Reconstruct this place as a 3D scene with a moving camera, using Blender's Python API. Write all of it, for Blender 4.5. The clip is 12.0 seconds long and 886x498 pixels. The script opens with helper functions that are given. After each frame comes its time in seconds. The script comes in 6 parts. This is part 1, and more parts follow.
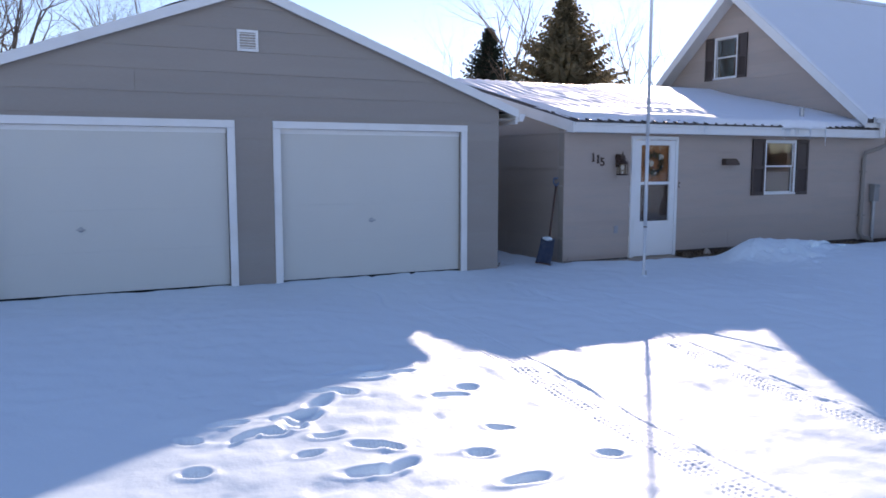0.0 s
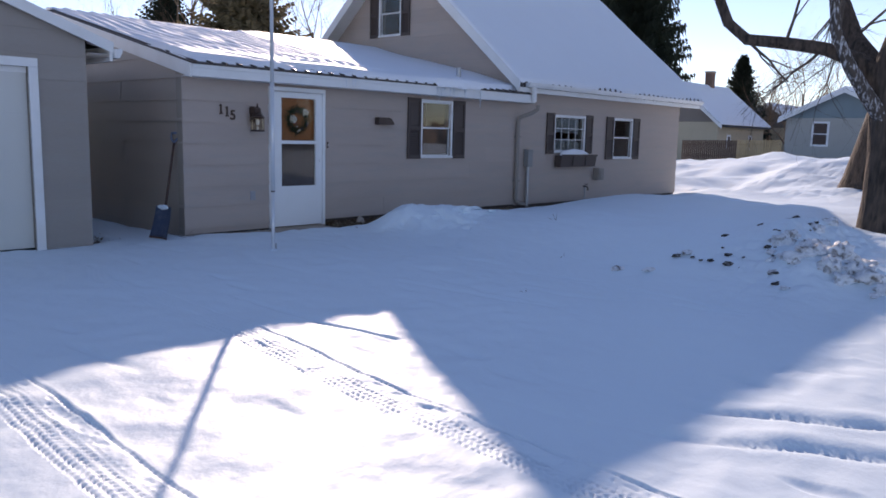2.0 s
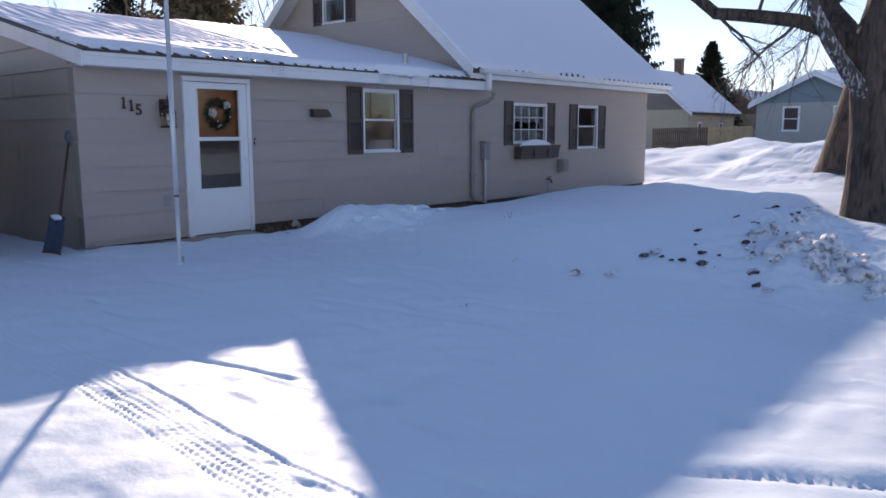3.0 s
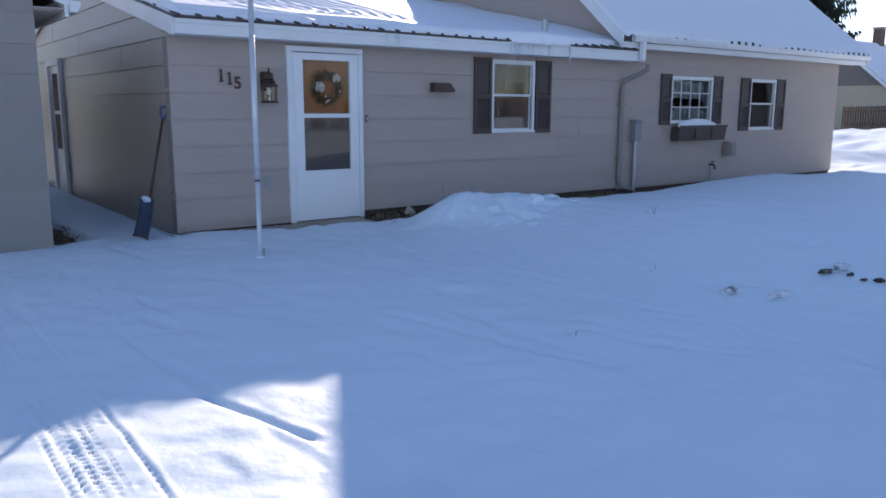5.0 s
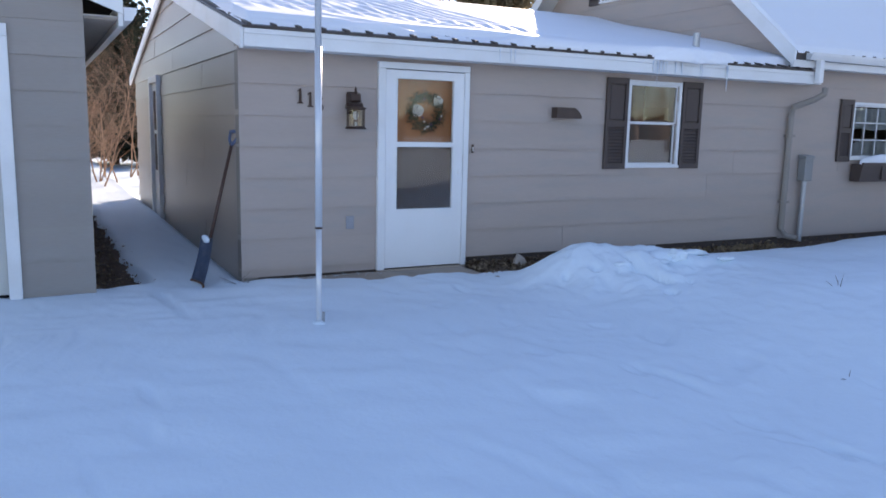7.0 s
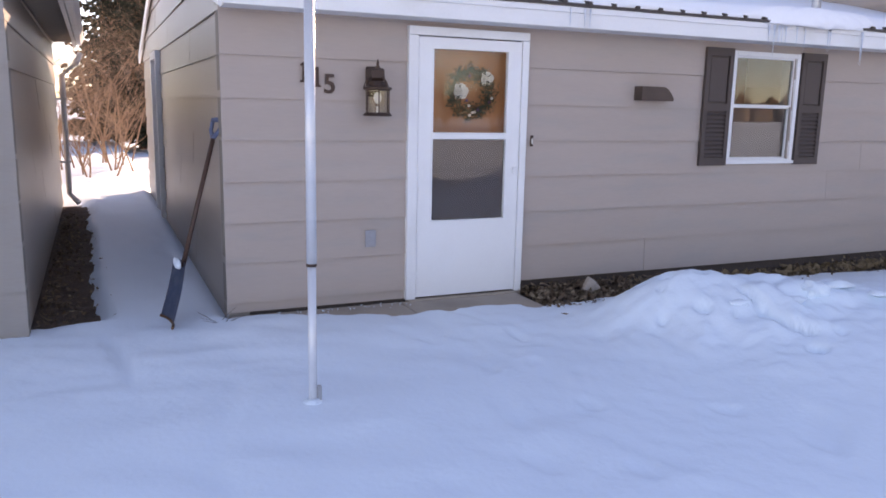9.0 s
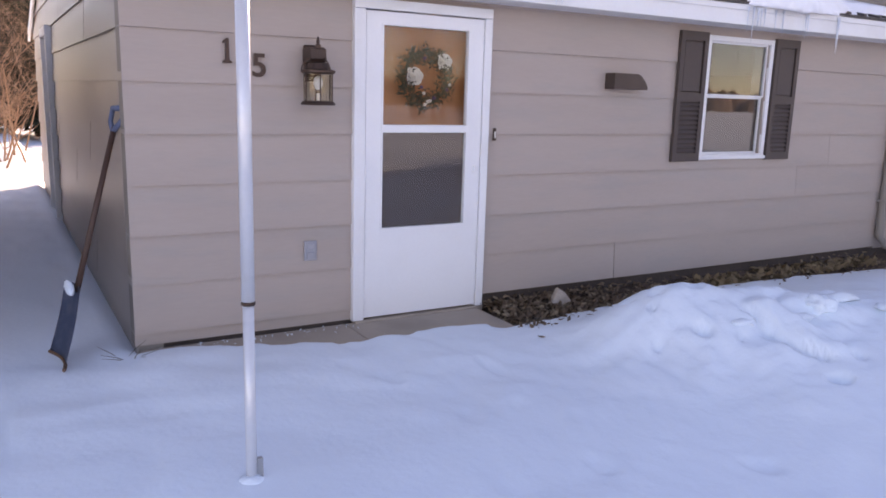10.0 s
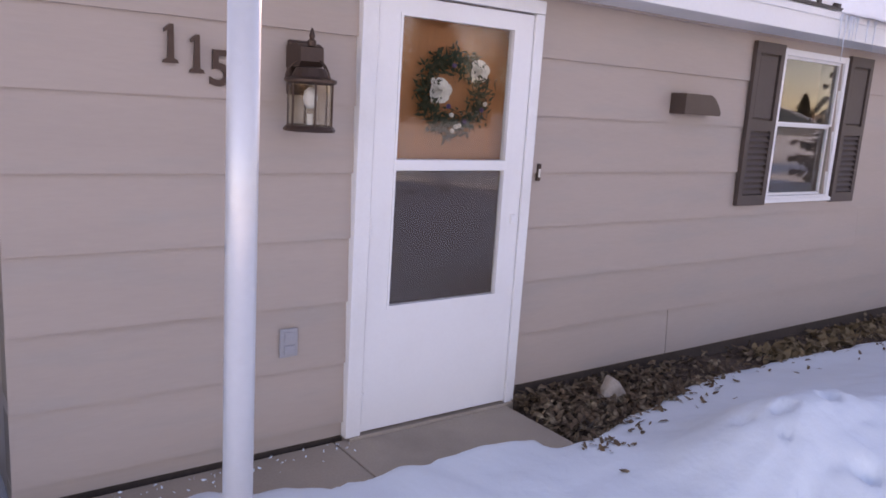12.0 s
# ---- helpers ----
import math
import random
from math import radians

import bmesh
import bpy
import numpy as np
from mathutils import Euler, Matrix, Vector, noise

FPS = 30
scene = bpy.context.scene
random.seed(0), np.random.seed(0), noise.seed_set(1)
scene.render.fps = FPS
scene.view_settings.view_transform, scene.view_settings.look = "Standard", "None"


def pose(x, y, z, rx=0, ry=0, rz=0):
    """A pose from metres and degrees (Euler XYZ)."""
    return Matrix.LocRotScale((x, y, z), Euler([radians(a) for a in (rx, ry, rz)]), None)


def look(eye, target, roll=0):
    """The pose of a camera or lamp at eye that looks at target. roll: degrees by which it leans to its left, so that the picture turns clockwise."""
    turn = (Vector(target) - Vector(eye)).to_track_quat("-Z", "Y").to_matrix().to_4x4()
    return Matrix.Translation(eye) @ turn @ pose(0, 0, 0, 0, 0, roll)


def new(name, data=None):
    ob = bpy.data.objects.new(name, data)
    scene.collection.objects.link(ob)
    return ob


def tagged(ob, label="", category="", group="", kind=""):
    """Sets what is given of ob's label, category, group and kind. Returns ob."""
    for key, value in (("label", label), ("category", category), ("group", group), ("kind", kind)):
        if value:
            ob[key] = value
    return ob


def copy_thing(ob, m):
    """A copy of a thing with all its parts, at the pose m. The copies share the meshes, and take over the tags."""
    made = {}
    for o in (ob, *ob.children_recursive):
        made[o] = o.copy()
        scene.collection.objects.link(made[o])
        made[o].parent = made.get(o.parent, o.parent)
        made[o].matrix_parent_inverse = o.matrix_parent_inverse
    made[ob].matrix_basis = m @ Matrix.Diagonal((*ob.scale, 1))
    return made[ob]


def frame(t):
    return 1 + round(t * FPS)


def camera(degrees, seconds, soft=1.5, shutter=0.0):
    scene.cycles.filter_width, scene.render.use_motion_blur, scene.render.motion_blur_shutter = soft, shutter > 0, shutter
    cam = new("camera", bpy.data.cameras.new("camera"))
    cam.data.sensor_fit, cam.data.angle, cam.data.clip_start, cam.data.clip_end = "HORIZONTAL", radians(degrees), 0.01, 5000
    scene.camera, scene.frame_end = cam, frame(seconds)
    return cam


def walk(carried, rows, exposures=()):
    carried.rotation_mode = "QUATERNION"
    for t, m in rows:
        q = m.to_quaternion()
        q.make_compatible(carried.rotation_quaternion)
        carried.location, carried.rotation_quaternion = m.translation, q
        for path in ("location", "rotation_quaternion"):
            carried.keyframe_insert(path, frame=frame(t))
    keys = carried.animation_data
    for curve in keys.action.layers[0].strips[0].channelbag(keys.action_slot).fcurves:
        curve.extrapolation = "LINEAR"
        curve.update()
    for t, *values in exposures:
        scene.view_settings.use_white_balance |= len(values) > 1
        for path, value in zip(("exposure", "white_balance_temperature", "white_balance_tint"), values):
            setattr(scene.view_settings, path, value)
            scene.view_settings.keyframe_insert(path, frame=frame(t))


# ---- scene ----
cam = camera(59.6, 12.0, 1.7)
PATH = [
    (0, (0.04, -0.264, 1.709), (0.912, 1.522, 1.486), 0.0),
    (0.5, (0.346, -0.036, 1.686), (1.425, 1.633, 1.459), 0.6),
    (1, (0.898, 0.193, 1.624), (2.12, 1.755, 1.369), 0.8),
    (1.5, (1.503, 0.49, 1.574), (2.86, 1.933, 1.293), 1.4),
    (2, (2.073, 0.633, 1.491), (3.533, 1.969, 1.202), 1.4),
    (2.5, (2.752, 0.921, 1.424), (4.264, 2.198, 1.13), -0.2),
    (4.5, (4.311, 1.514, 1.454), (5.613, 2.992, 1.108), 0.2),
    (5, (4.639, 1.808, 1.432), (5.834, 3.372, 1.075), 0.2),
    (5.5, (4.893, 2.082, 1.452), (6.009, 3.703, 1.097), 0.5),
    (6, (5.103, 2.3, 1.518), (6.148, 3.97, 1.174), 0.5),
    (6.5, (5.468, 2.654, 1.532), (6.448, 4.367, 1.209), 0.8),
    (7, (5.807, 3.084, 1.535), (6.722, 4.834, 1.222), 1.3),
    (9, (6.654, 4.798, 1.572), (7.462, 6.59, 1.209), 1.2),
    (9.5, (6.714, 5.289, 1.591), (7.623, 7.029, 1.209), 1.6),
    (10, (6.812, 5.713, 1.574), (7.805, 7.404, 1.183), 1.7),
    (10.5, (6.95, 6.13, 1.617), (8.02, 7.771, 1.218), 2.3),
    (11, (7.057, 6.543, 1.644), (8.18, 8.151, 1.251), 2.8),
    (11.5, (7.167, 6.945, 1.654), (8.301, 8.547, 1.269), 3.3),
    (12, (7.162, 7.367, 1.652), (8.321, 8.953, 1.272), 3.7),
]
EXPOSURES = [
    (0.0, 0.55, 7000, 25), (1.0, 0.43, 7100, 25), (2.0, 0.3, 7300, 26), (2.7, 0.33, 7300, 26), (4.5, 0.58, 6950, 21), (5.5, 0.66, 6950, 20), (6.0, 0.82, 7000, 17), (6.5, 1.04, 7200, 18),
    (7.2, 1.16, 7650, 23), (9.0, 1.5, 9250, 34), (9.5, 1.53, 9550, 36), (10.5, 1.57, 10250, 42), (11.5, 1.56, 10700, 45), (12.0, 1.52, 10600, 44),
]
walk(cam, [(t, look(eye, target, roll)) for t, eye, target, roll in PATH], EXPOSURES)

# ---- world, sun, exposure ----
SUN_AZ, SUN_EL = radians(40.0), radians(22.8)
world = bpy.data.worlds.new("sky")
scene.world = world
world.use_nodes = True
wt = world.node_tree
wt.nodes.clear()
sky = wt.nodes.new("ShaderNodeTexSky")
sky.sky_type = "NISHITA"
sky.sun_disc = False
sky.sun_elevation, sky.sun_rotation = SUN_EL, SUN_AZ
sky.air_density, sky.dust_density, sky.ozone_density = 1.0, 0.2, 2.6
sky.altitude = 2000
wbg = wt.nodes.new("ShaderNodeBackground")
wbg.inputs["Strength"].default_value = 0.15
wout = wt.nodes.new("ShaderNodeOutputWorld")
wt.links.new(sky.outputs[0], wbg.inputs[0])
wt.links.new(wbg.outputs[0], wout.inputs[0])
sun_data = bpy.data.lights.new("sun", "SUN")
sun_data.energy, sun_data.angle, sun_data.color = 3.8, radians(0.6), (1.0, 0.93, 0.82)
sun = new("sun", sun_data)
SUN_DIR = Vector((math.sin(SUN_AZ) * math.cos(SUN_EL), math.cos(SUN_AZ) * math.cos(SUN_EL), math.sin(SUN_EL)))
sun.matrix_world = look(SUN_DIR * 80, (0, 0, 0))

# ---- materials ----
def material(name, color, rough=0.6, metal=0.0, spec=0.4, spots=0.12, spot_scale=1.5, grain=0.08, grain_scale=60.0,
             stretch=(1, 1, 1), bump=0.15, bump_scale=80.0, bump_dist=0.004, random=0.0, tint=None, tint_amount=0.0, tint_scale=3.0,
             coat=0.0, sub=0.0, leaf=0.0):
    """Painted or natural surface: base colour with broad spots, fine grain, a second tint in patches, and fine relief."""
    m = bpy.data.materials.new(name)
    m.use_nodes = True
    t = m.node_tree
    n, l = t.nodes, t.links
    b = n["Principled BSDF"]
    b.inputs["Roughness"].default_value = rough
    b.inputs["Metallic"].default_value = metal
    b.inputs["Specular IOR Level"].default_value = spec
    b.inputs["Coat Weight"].default_value = coat
    if sub:
        b.inputs["Subsurface Weight"].default_value = sub
        b.inputs["Subsurface Radius"].default_value = (0.02, 0.03, 0.05)
        b.inputs["Subsurface Scale"].default_value = 0.5
    co = n.new("ShaderNodeTexCoord")
    mp = n.new("ShaderNodeMapping")
    mp.inputs["Scale"].default_value = stretch
    l.new(co.outputs["Object"], mp.inputs[0])
    def tex(scale, detail=4.0):
        k = n.new("ShaderNodeTexNoise")
        k.inputs["Scale"].default_value = scale
        k.inputs["Detail"].default_value = detail
        l.new(mp.outputs[0], k.inputs["Vector"])
        return k
    def maths(op, a, c):
        k = n.new("ShaderNodeMath")
        k.operation = op
        for i, v in enumerate((a, c)):
            if isinstance(v, (int, float)):
                k.inputs[i].default_value = v
            else:
                l.new(v, k.inputs[i])
        return k.outputs[0]
    broad, fine = tex(spot_scale), tex(grain_scale, 2.0)
    value = maths("ADD", maths("MULTIPLY", maths("SUBTRACT", broad.outputs[0], 0.5), spots * 2), maths("MULTIPLY", maths("SUBTRACT", fine.outputs[0], 0.5), grain * 2))
    if random:
        info = n.new("ShaderNodeObjectInfo")
        value = maths("ADD", value, maths("MULTIPLY", maths("SUBTRACT", info.outputs["Random"], 0.5), random * 2))
    value = maths("ADD", value, 1.0)
    base = n.new("ShaderNodeRGB")
    base.outputs[0].default_value = (*color, 1)
    colour = base.outputs[0]
    if tint:
        patch = tex(tint_scale, 6.0)
        ramp = n.new("ShaderNodeMapRange")
        ramp.inputs[1].default_value, ramp.inputs[2].default_value, ramp.inputs[4].default_value = 0.5, 0.68, tint_amount
        l.new(patch.outputs[0], ramp.inputs[0])
        mix = n.new("ShaderNodeMix")
        mix.data_type = "RGBA"
        mix.inputs[7].default_value = (*tint, 1)
        l.new(ramp.outputs[0], mix.inputs[0])
        l.new(colour, mix.inputs[6])
        colour = mix.outputs[2]
    mul = n.new("ShaderNodeVectorMath")
    mul.operation = "SCALE"
    l.new(colour, mul.inputs[0])
    l.new(value, mul.inputs[3])
    l.new(mul.outputs[0], b.inputs["Base Color"])
    rr = maths("ADD", maths("MULTIPLY", maths("SUBTRACT", broad.outputs[0], 0.5), 0.12), rough)
    l.new(rr, b.inputs["Roughness"])
    if bump:
        relief = tex(bump_scale, 5.0)
        bp = n.new("ShaderNodeBump")
        bp.inputs["Strength"].default_value = bump
        bp.inputs["Distance"].default_value = bump_dist
        l.new(relief.outputs[0], bp.inputs["Height"])
        l.new(bp.outputs[0], b.inputs["Normal"])
    if leaf:
        out = n["Material Output"]
        tr = n.new("ShaderNodeBsdfTranslucent")
        l.new(mul.outputs[0], tr.inputs[0])
        mx = n.new("ShaderNodeMixShader")
        mx.inputs[0].default_value = leaf
        l.new(b.outputs[0], mx.inputs[1])
        l.new(tr.outputs[0], mx.inputs[2])
        l.new(mx.outputs[0], out.inputs[0])
    return m


def glass_material(name, tint=(0.9, 0.92, 0.92), rough=0.02, facing_gloss=0.04):
    m = bpy.data.materials.new(name)
    m.use_nodes = True
    t = m.node_tree
    n, l = t.nodes, t.links
    n.clear()
    out = n.new("ShaderNodeOutputMaterial")
    clear = n.new("ShaderNodeBsdfTransparent")
    clear.inputs[0].default_value = (*tint, 1)
    gloss = n.new("ShaderNodeBsdfGlossy")
    gloss.inputs["Roughness"].default_value = rough
    facing = n.new("ShaderNodeLayerWeight")
    facing.inputs[0].default_value = 0.5
    power = n.new("ShaderNodeMath")
    power.operation = "POWER"
    power.inputs[1].default_value = 5.0
    k = n.new("ShaderNodeMath")
    k.operation = "MULTIPLY_ADD"
    k.inputs[1].default_value = 0.94 - facing_gloss
    k.inputs[2].default_value = facing_gloss
    mix = n.new("ShaderNodeMixShader")
    l.new(facing.outputs[1], power.inputs[0])
    l.new(power.outputs[0], k.inputs[0])
    l.new(k.outputs[0], mix.inputs[0])
    l.new(clear.outputs[0], mix.inputs[1])
    l.new(gloss.outputs[0], mix.inputs[2])
    l.new(mix.outputs[0], out.inputs[0])
    return m


M_SIDING = material("taupe_siding_paint", (0.445, 0.36, 0.31), 0.55, spots=0.06, spot_scale=0.9, grain=0.035, grain_scale=14, stretch=(1, 1, 6), bump=0.25,
                    bump_scale=9, bump_dist=0.003, random=0.035, tint=(0.37, 0.34, 0.31), tint_amount=0.35, tint_scale=1.6)
# glossier siding; the walkway's shade is put into its darker base colour
M_SIDING_SIDE = material("taupe_siding_gloss_shaded", (0.36, 0.30, 0.255), 0.36, spec=0.6, spots=0.08, spot_scale=0.9, grain=0.04, grain_scale=14, stretch=(1, 1, 6), bump=0.05,
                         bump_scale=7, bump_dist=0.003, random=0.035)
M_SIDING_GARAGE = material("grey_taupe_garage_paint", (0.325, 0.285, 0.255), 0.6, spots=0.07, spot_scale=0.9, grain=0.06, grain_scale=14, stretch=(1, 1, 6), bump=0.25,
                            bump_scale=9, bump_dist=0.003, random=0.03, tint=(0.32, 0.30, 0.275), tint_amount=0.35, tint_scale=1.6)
M_CORE = material("wall_sheathing", (0.30, 0.26, 0.22), 0.8)
M_DARK = material("dark_soffit_shade", (0.42, 0.37, 0.32), 0.8)
M_WHITE = material("white_trim_paint", (0.80, 0.80, 0.79), 0.42, spots=0.05, grain=0.03, tint=(0.62, 0.60, 0.55), tint_amount=0.25, tint_scale=2.3, bump=0.08)
M_DOOR = material("white_storm_door", (0.82, 0.82, 0.81), 0.35, spots=0.03, grain=0.02, tint=(0.70, 0.69, 0.66), tint_amount=0.2, tint_scale=2.0, bump=0.03)
M_GARAGE = material("ivory_garage_door", (0.62, 0.615, 0.575), 0.45, spots=0.05, spot_scale=0.7, grain=0.03, tint=(0.64, 0.62, 0.56), tint_amount=0.35, tint_scale=1.1, bump=0.12, bump_scale=40)
M_SHUTTER = material("brown_shutter_vinyl", (0.078, 0.055, 0.048), 0.5, spots=0.15, grain=0.1, bump=0.1)
M_BROWN = material("dark_bronze_metal", (0.08, 0.048, 0.037), 0.42, metal=0.5, spots=0.25, spot_scale=9, grain=0.1, bump=0.1)
M_MAIL = material("brown_metal_hood", (0.085, 0.058, 0.048), 0.4, metal=0.3, spots=0.2, spot_scale=8)
M_SNOW = material("snow", (0.78, 0.89, 0.95), 0.55, spec=0.35, spots=0.03, spot_scale=0.6, grain=0.03, grain_scale=130, bump=0.35, bump_scale=24, bump_dist=0.009)
M_ROOFSNOW = material("roof_snow", (0.89, 0.91, 0.94), 0.6, spec=0.25, spots=0.02, grain=0.02, grain_scale=60, bump=0.4, bump_scale=18, bump_dist=0.01)
M_DIRTYSNOW = material("dirty_snow_chunk", (0.78, 0.81, 0.84), 0.7, spots=0.2, spot_scale=6, grain=0.2, grain_scale=30, tint=(0.12, 0.095, 0.075), tint_amount=0.85, tint_scale=11, bump=0.8, bump_scale=20, bump_dist=0.03)
M_SOIL = material("dark_soil", (0.125, 0.082, 0.06), 0.9, spots=0.35, spot_scale=4, grain=0.4, grain_scale=45, bump=1.0, bump_scale=30, bump_dist=0.03)
M_CLOD = material("dark_frozen_clod", (0.05, 0.038, 0.032), 0.9, spots=0.5, spot_scale=20, grain=0.4, grain_scale=60, tint=(0.5, 0.5, 0.5), tint_amount=0.6, tint_scale=18, bump=0.8, bump_scale=40, bump_dist=0.02)
M_CONCRETE = material("concrete_slab", (0.40, 0.325, 0.26), 0.8, spots=0.16, spot_scale=2.5, grain=0.12, grain_scale=90, tint=(0.27, 0.215, 0.175), tint_amount=0.7, tint_scale=1.4, bump=0.3, bump_scale=90)
# dark brown: soil, plus the shadow under the siding painted into the colour
M_FOOTING = material("soil_and_gap_shade_footing", (0.095, 0.068, 0.055), 0.85, spots=0.3, spot_scale=4, grain=0.2, bump=0.4, bump_scale=40)
M_METALROOF = material("brown_metal_roofing", (0.075, 0.062, 0.058), 0.45, metal=0.3, spots=0.2, spot_scale=2, grain=0.1, bump=0.05)
M_SHINGLE = material("dark_roof_shingle", (0.06, 0.06, 0.065), 0.9, spots=0.2, grain=0.3, grain_scale=120, bump=0.6, bump_scale=120)
M_ALU = material("white_steel_pole", (0.66, 0.68, 0.70), 0.3, metal=0.25, spots=0.06, spot_scale=3, grain=0.04, bump=0.04)
M_GALV = material("galvanised_steel", (0.42, 0.43, 0.44), 0.42, metal=0.7, spots=0.15, spot_scale=6, grain=0.1, bump=0.05)
M_SPOUT = material("taupe_downspout", (0.28, 0.245, 0.215), 0.45, spots=0.08, bump=0.05)
M_WOODDOOR = material("orange_stained_wood", (0.42, 0.155, 0.055), 0.4, spots=0.2, spot_scale=2, grain=0.3, grain_scale=9, stretch=(12, 12, 1), bump=0.1)
M_ROSE = material("white_fabric_rose", (0.78, 0.75, 0.66), 0.8, spots=0.1, spot_scale=30)
M_WREATH = material("dark_green_wreath", (0.030, 0.042, 0.020), 0.8, spots=0.4, spot_scale=20)
M_BERRY = material("pale_berry", (0.70, 0.66, 0.58), 0.5)
M_PURPLE = material("purple_berry", (0.10, 0.05, 0.13), 0.5)
M_BULB = material("lamp_bulb_glass", (0.80, 0.80, 0.78), 0.25, bump=0)
M_HANDLE = material("shovel_shaft_wood", (0.085, 0.042, 0.030), 0.5, spots=0.2, spot_scale=8, grain=0.2, stretch=(1, 1, 0.1))
M_BLADE = material("blue_shovel_plastic", (0.11, 0.145, 0.23), 0.5, spots=0.2, spot_scale=10, tint=(0.25, 0.28, 0.33), tint_amount=0.4, tint_scale=12)
M_RUST = material("rusty_wear_strip", (0.16, 0.08, 0.045), 0.7, spots=0.3, spot_scale=20)
M_BARK = material("grey_brown_bark", (0.095, 0.070, 0.054), 0.9, spots=0.45, spot_scale=5, tint=(0.028, 0.021, 0.017), tint_amount=0.9, tint_scale=13, grain=0.6, grain_scale=20, stretch=(1, 1, 0.22), bump=1.0, bump_scale=16, bump_dist=0.05)
M_SNOWBARK = material("snow_dusted_bark", (0.085, 0.068, 0.058), 0.9, spots=0.3, grain=0.3, grain_scale=14, stretch=(1, 1, 0.4), tint=(0.75, 0.77, 0.8), tint_amount=0.7, tint_scale=24, bump=1.0, bump_scale=14, bump_dist=0.05)
M_TWIG = material("bare_twig", (0.24, 0.165, 0.11), 0.85, spots=0.2, bump=0)
M_SHRUB = material("reddish_shrub_twig", (0.40, 0.25, 0.155), 0.6, spots=0.2, bump=0, leaf=0.25)
M_TWIGDARK = material("dark_twig", (0.10, 0.085, 0.075), 0.85, spots=0.2, bump=0)
M_SPRUCE = material("spruce_needles", (0.034, 0.045, 0.030), 0.8, spots=0.4, spot_scale=1.2, grain=0.3, grain_scale=8, bump=0, leaf=0.3)
M_SPRUCEOLD = material("olive_spruce_needles", (0.31, 0.25, 0.15), 0.8, spots=0.4, spot_scale=1.2, grain=0.3, grain_scale=8, bump=0, leaf=0.55)
M_LEAF = material("dry_leaf", (0.15, 0.095, 0.058), 0.85, spots=0.6, spot_scale=28, grain=0.2, bump=0.2, tint=(0.33, 0.26, 0.17), tint_amount=0.8, tint_scale=14)
M_GRASS = material("dry_grass", (0.24, 0.165, 0.09), 0.9, spots=0.3, spot_scale=9, bump=0)
M_STONE = material("pale_field_stone", (0.42, 0.35, 0.29), 0.85, spots=0.2, spot_scale=9, grain=0.2, bump=0.6, bump_scale=25)
M_NBWALL = material("grey_beige_clapboard", (0.40, 0.385, 0.345), 0.7, spots=0.06, bump=0.1)
M_NBGABLE = material("blue_grey_shingle", (0.20, 0.255, 0.27), 0.75, spots=0.1, bump=0.1)
M_NBYELLOW = material("cream_house_wall", (0.52, 0.43, 0.30), 0.8, spots=0.1)
M_NBTAUPE = material("brown_house_wall", (0.23, 0.19, 0.16), 0.8, spots=0.1)
M_FENCEDARK = material("weathered_fence_wood", (0.13, 0.085, 0.062), 0.9, spots=0.2, grain=0.2, random=0.1)
M_FENCE = material("new_cedar_fence_wood", (0.46, 0.33, 0.18), 0.85, spots=0.2, grain=0.2, random=0.08)
M_BRICK = material("chimney_brick", (0.20, 0.12, 0.09), 0.9, spots=0.3, spot_scale=6)
# dark red-brown that stands for the dimness of the unlit rooms
M_ROOM = material("unlit_room_sheet", (0.16, 0.07, 0.05), 0.9)
M_CURTAIN = material("white_curtain", (0.78, 0.78, 0.76), 0.8, spots=0.08, bump=0.3, bump_scale=12)
M_SCREEN = material("dark_insect_screen", (0.085, 0.055, 0.045), 0.75, spots=0.05, grain=0.0, bump=0)
M_BLACK = material("black_rubber_gap", (0.012, 0.012, 0.012), 0.9)
M_GREYBOX = material("grey_utility_box", (0.27, 0.265, 0.255), 0.5, spots=0.08)
M_PLATE = material("pale_grey_cover_plastic", (0.34, 0.34, 0.36), 0.5, spots=0.06)
M_VINYL = material("window_vinyl", (0.78, 0.78, 0.77), 0.38, spots=0.04, bump=0.03)
M_ICE = material("icicle_ice", (0.80, 0.85, 0.90), 0.12, spec=0.6, spots=0.05, bump=0.1, leaf=0.45)
M_GLASS = glass_material("window_glass", facing_gloss=0.07)
M_STORMGLASS = glass_material("storm_glass", (0.93, 0.93, 0.92), 0.03, 0.045)
M_LAMPGLASS = glass_material("lamp_glass", (0.88, 0.86, 0.80))

# ---- mesh helpers ----
def part(name, bm, mat, parent=None, label=""):
    """Links a bmesh as one mesh object under a thing or a part."""
    me = bpy.data.meshes.new(name)
    bm.normal_update()
    bm.to_mesh(me)
    bm.free()
    me.materials.append(mat)
    ob = new(name, me)
    if parent:
        ob.parent = parent
    if label:
        ob["label"] = label
    return ob


def smooth(ob):
    for p in ob.data.polygons:
        p.use_smooth = True
    return ob


def thing(name, label, category, x=0.0, y=0.0, z=0.0, group="", kind=""):
    e = new(name)
    e.location = (x, y, z)
    e.empty_display_size = 0.1
    return tagged(e, label, category, group, kind)


def box(bm, x0, x1, y0, y1, z0, z1, bevel=0.0):
    r = bmesh.ops.create_cube(bm, size=1.0, matrix=Matrix.Translation(((x0 + x1) / 2, (y0 + y1) / 2, (z0 + z1) / 2)) @ Matrix.Diagonal((abs(x1 - x0), abs(y1 - y0), abs(z1 - z0), 1)))
    if bevel:
        es = list({e for v in r["verts"] for e in v.link_edges})
        bmesh.ops.bevel(bm, geom=es, offset=bevel, segments=2, affect="EDGES", profile=0.5)
    return bm


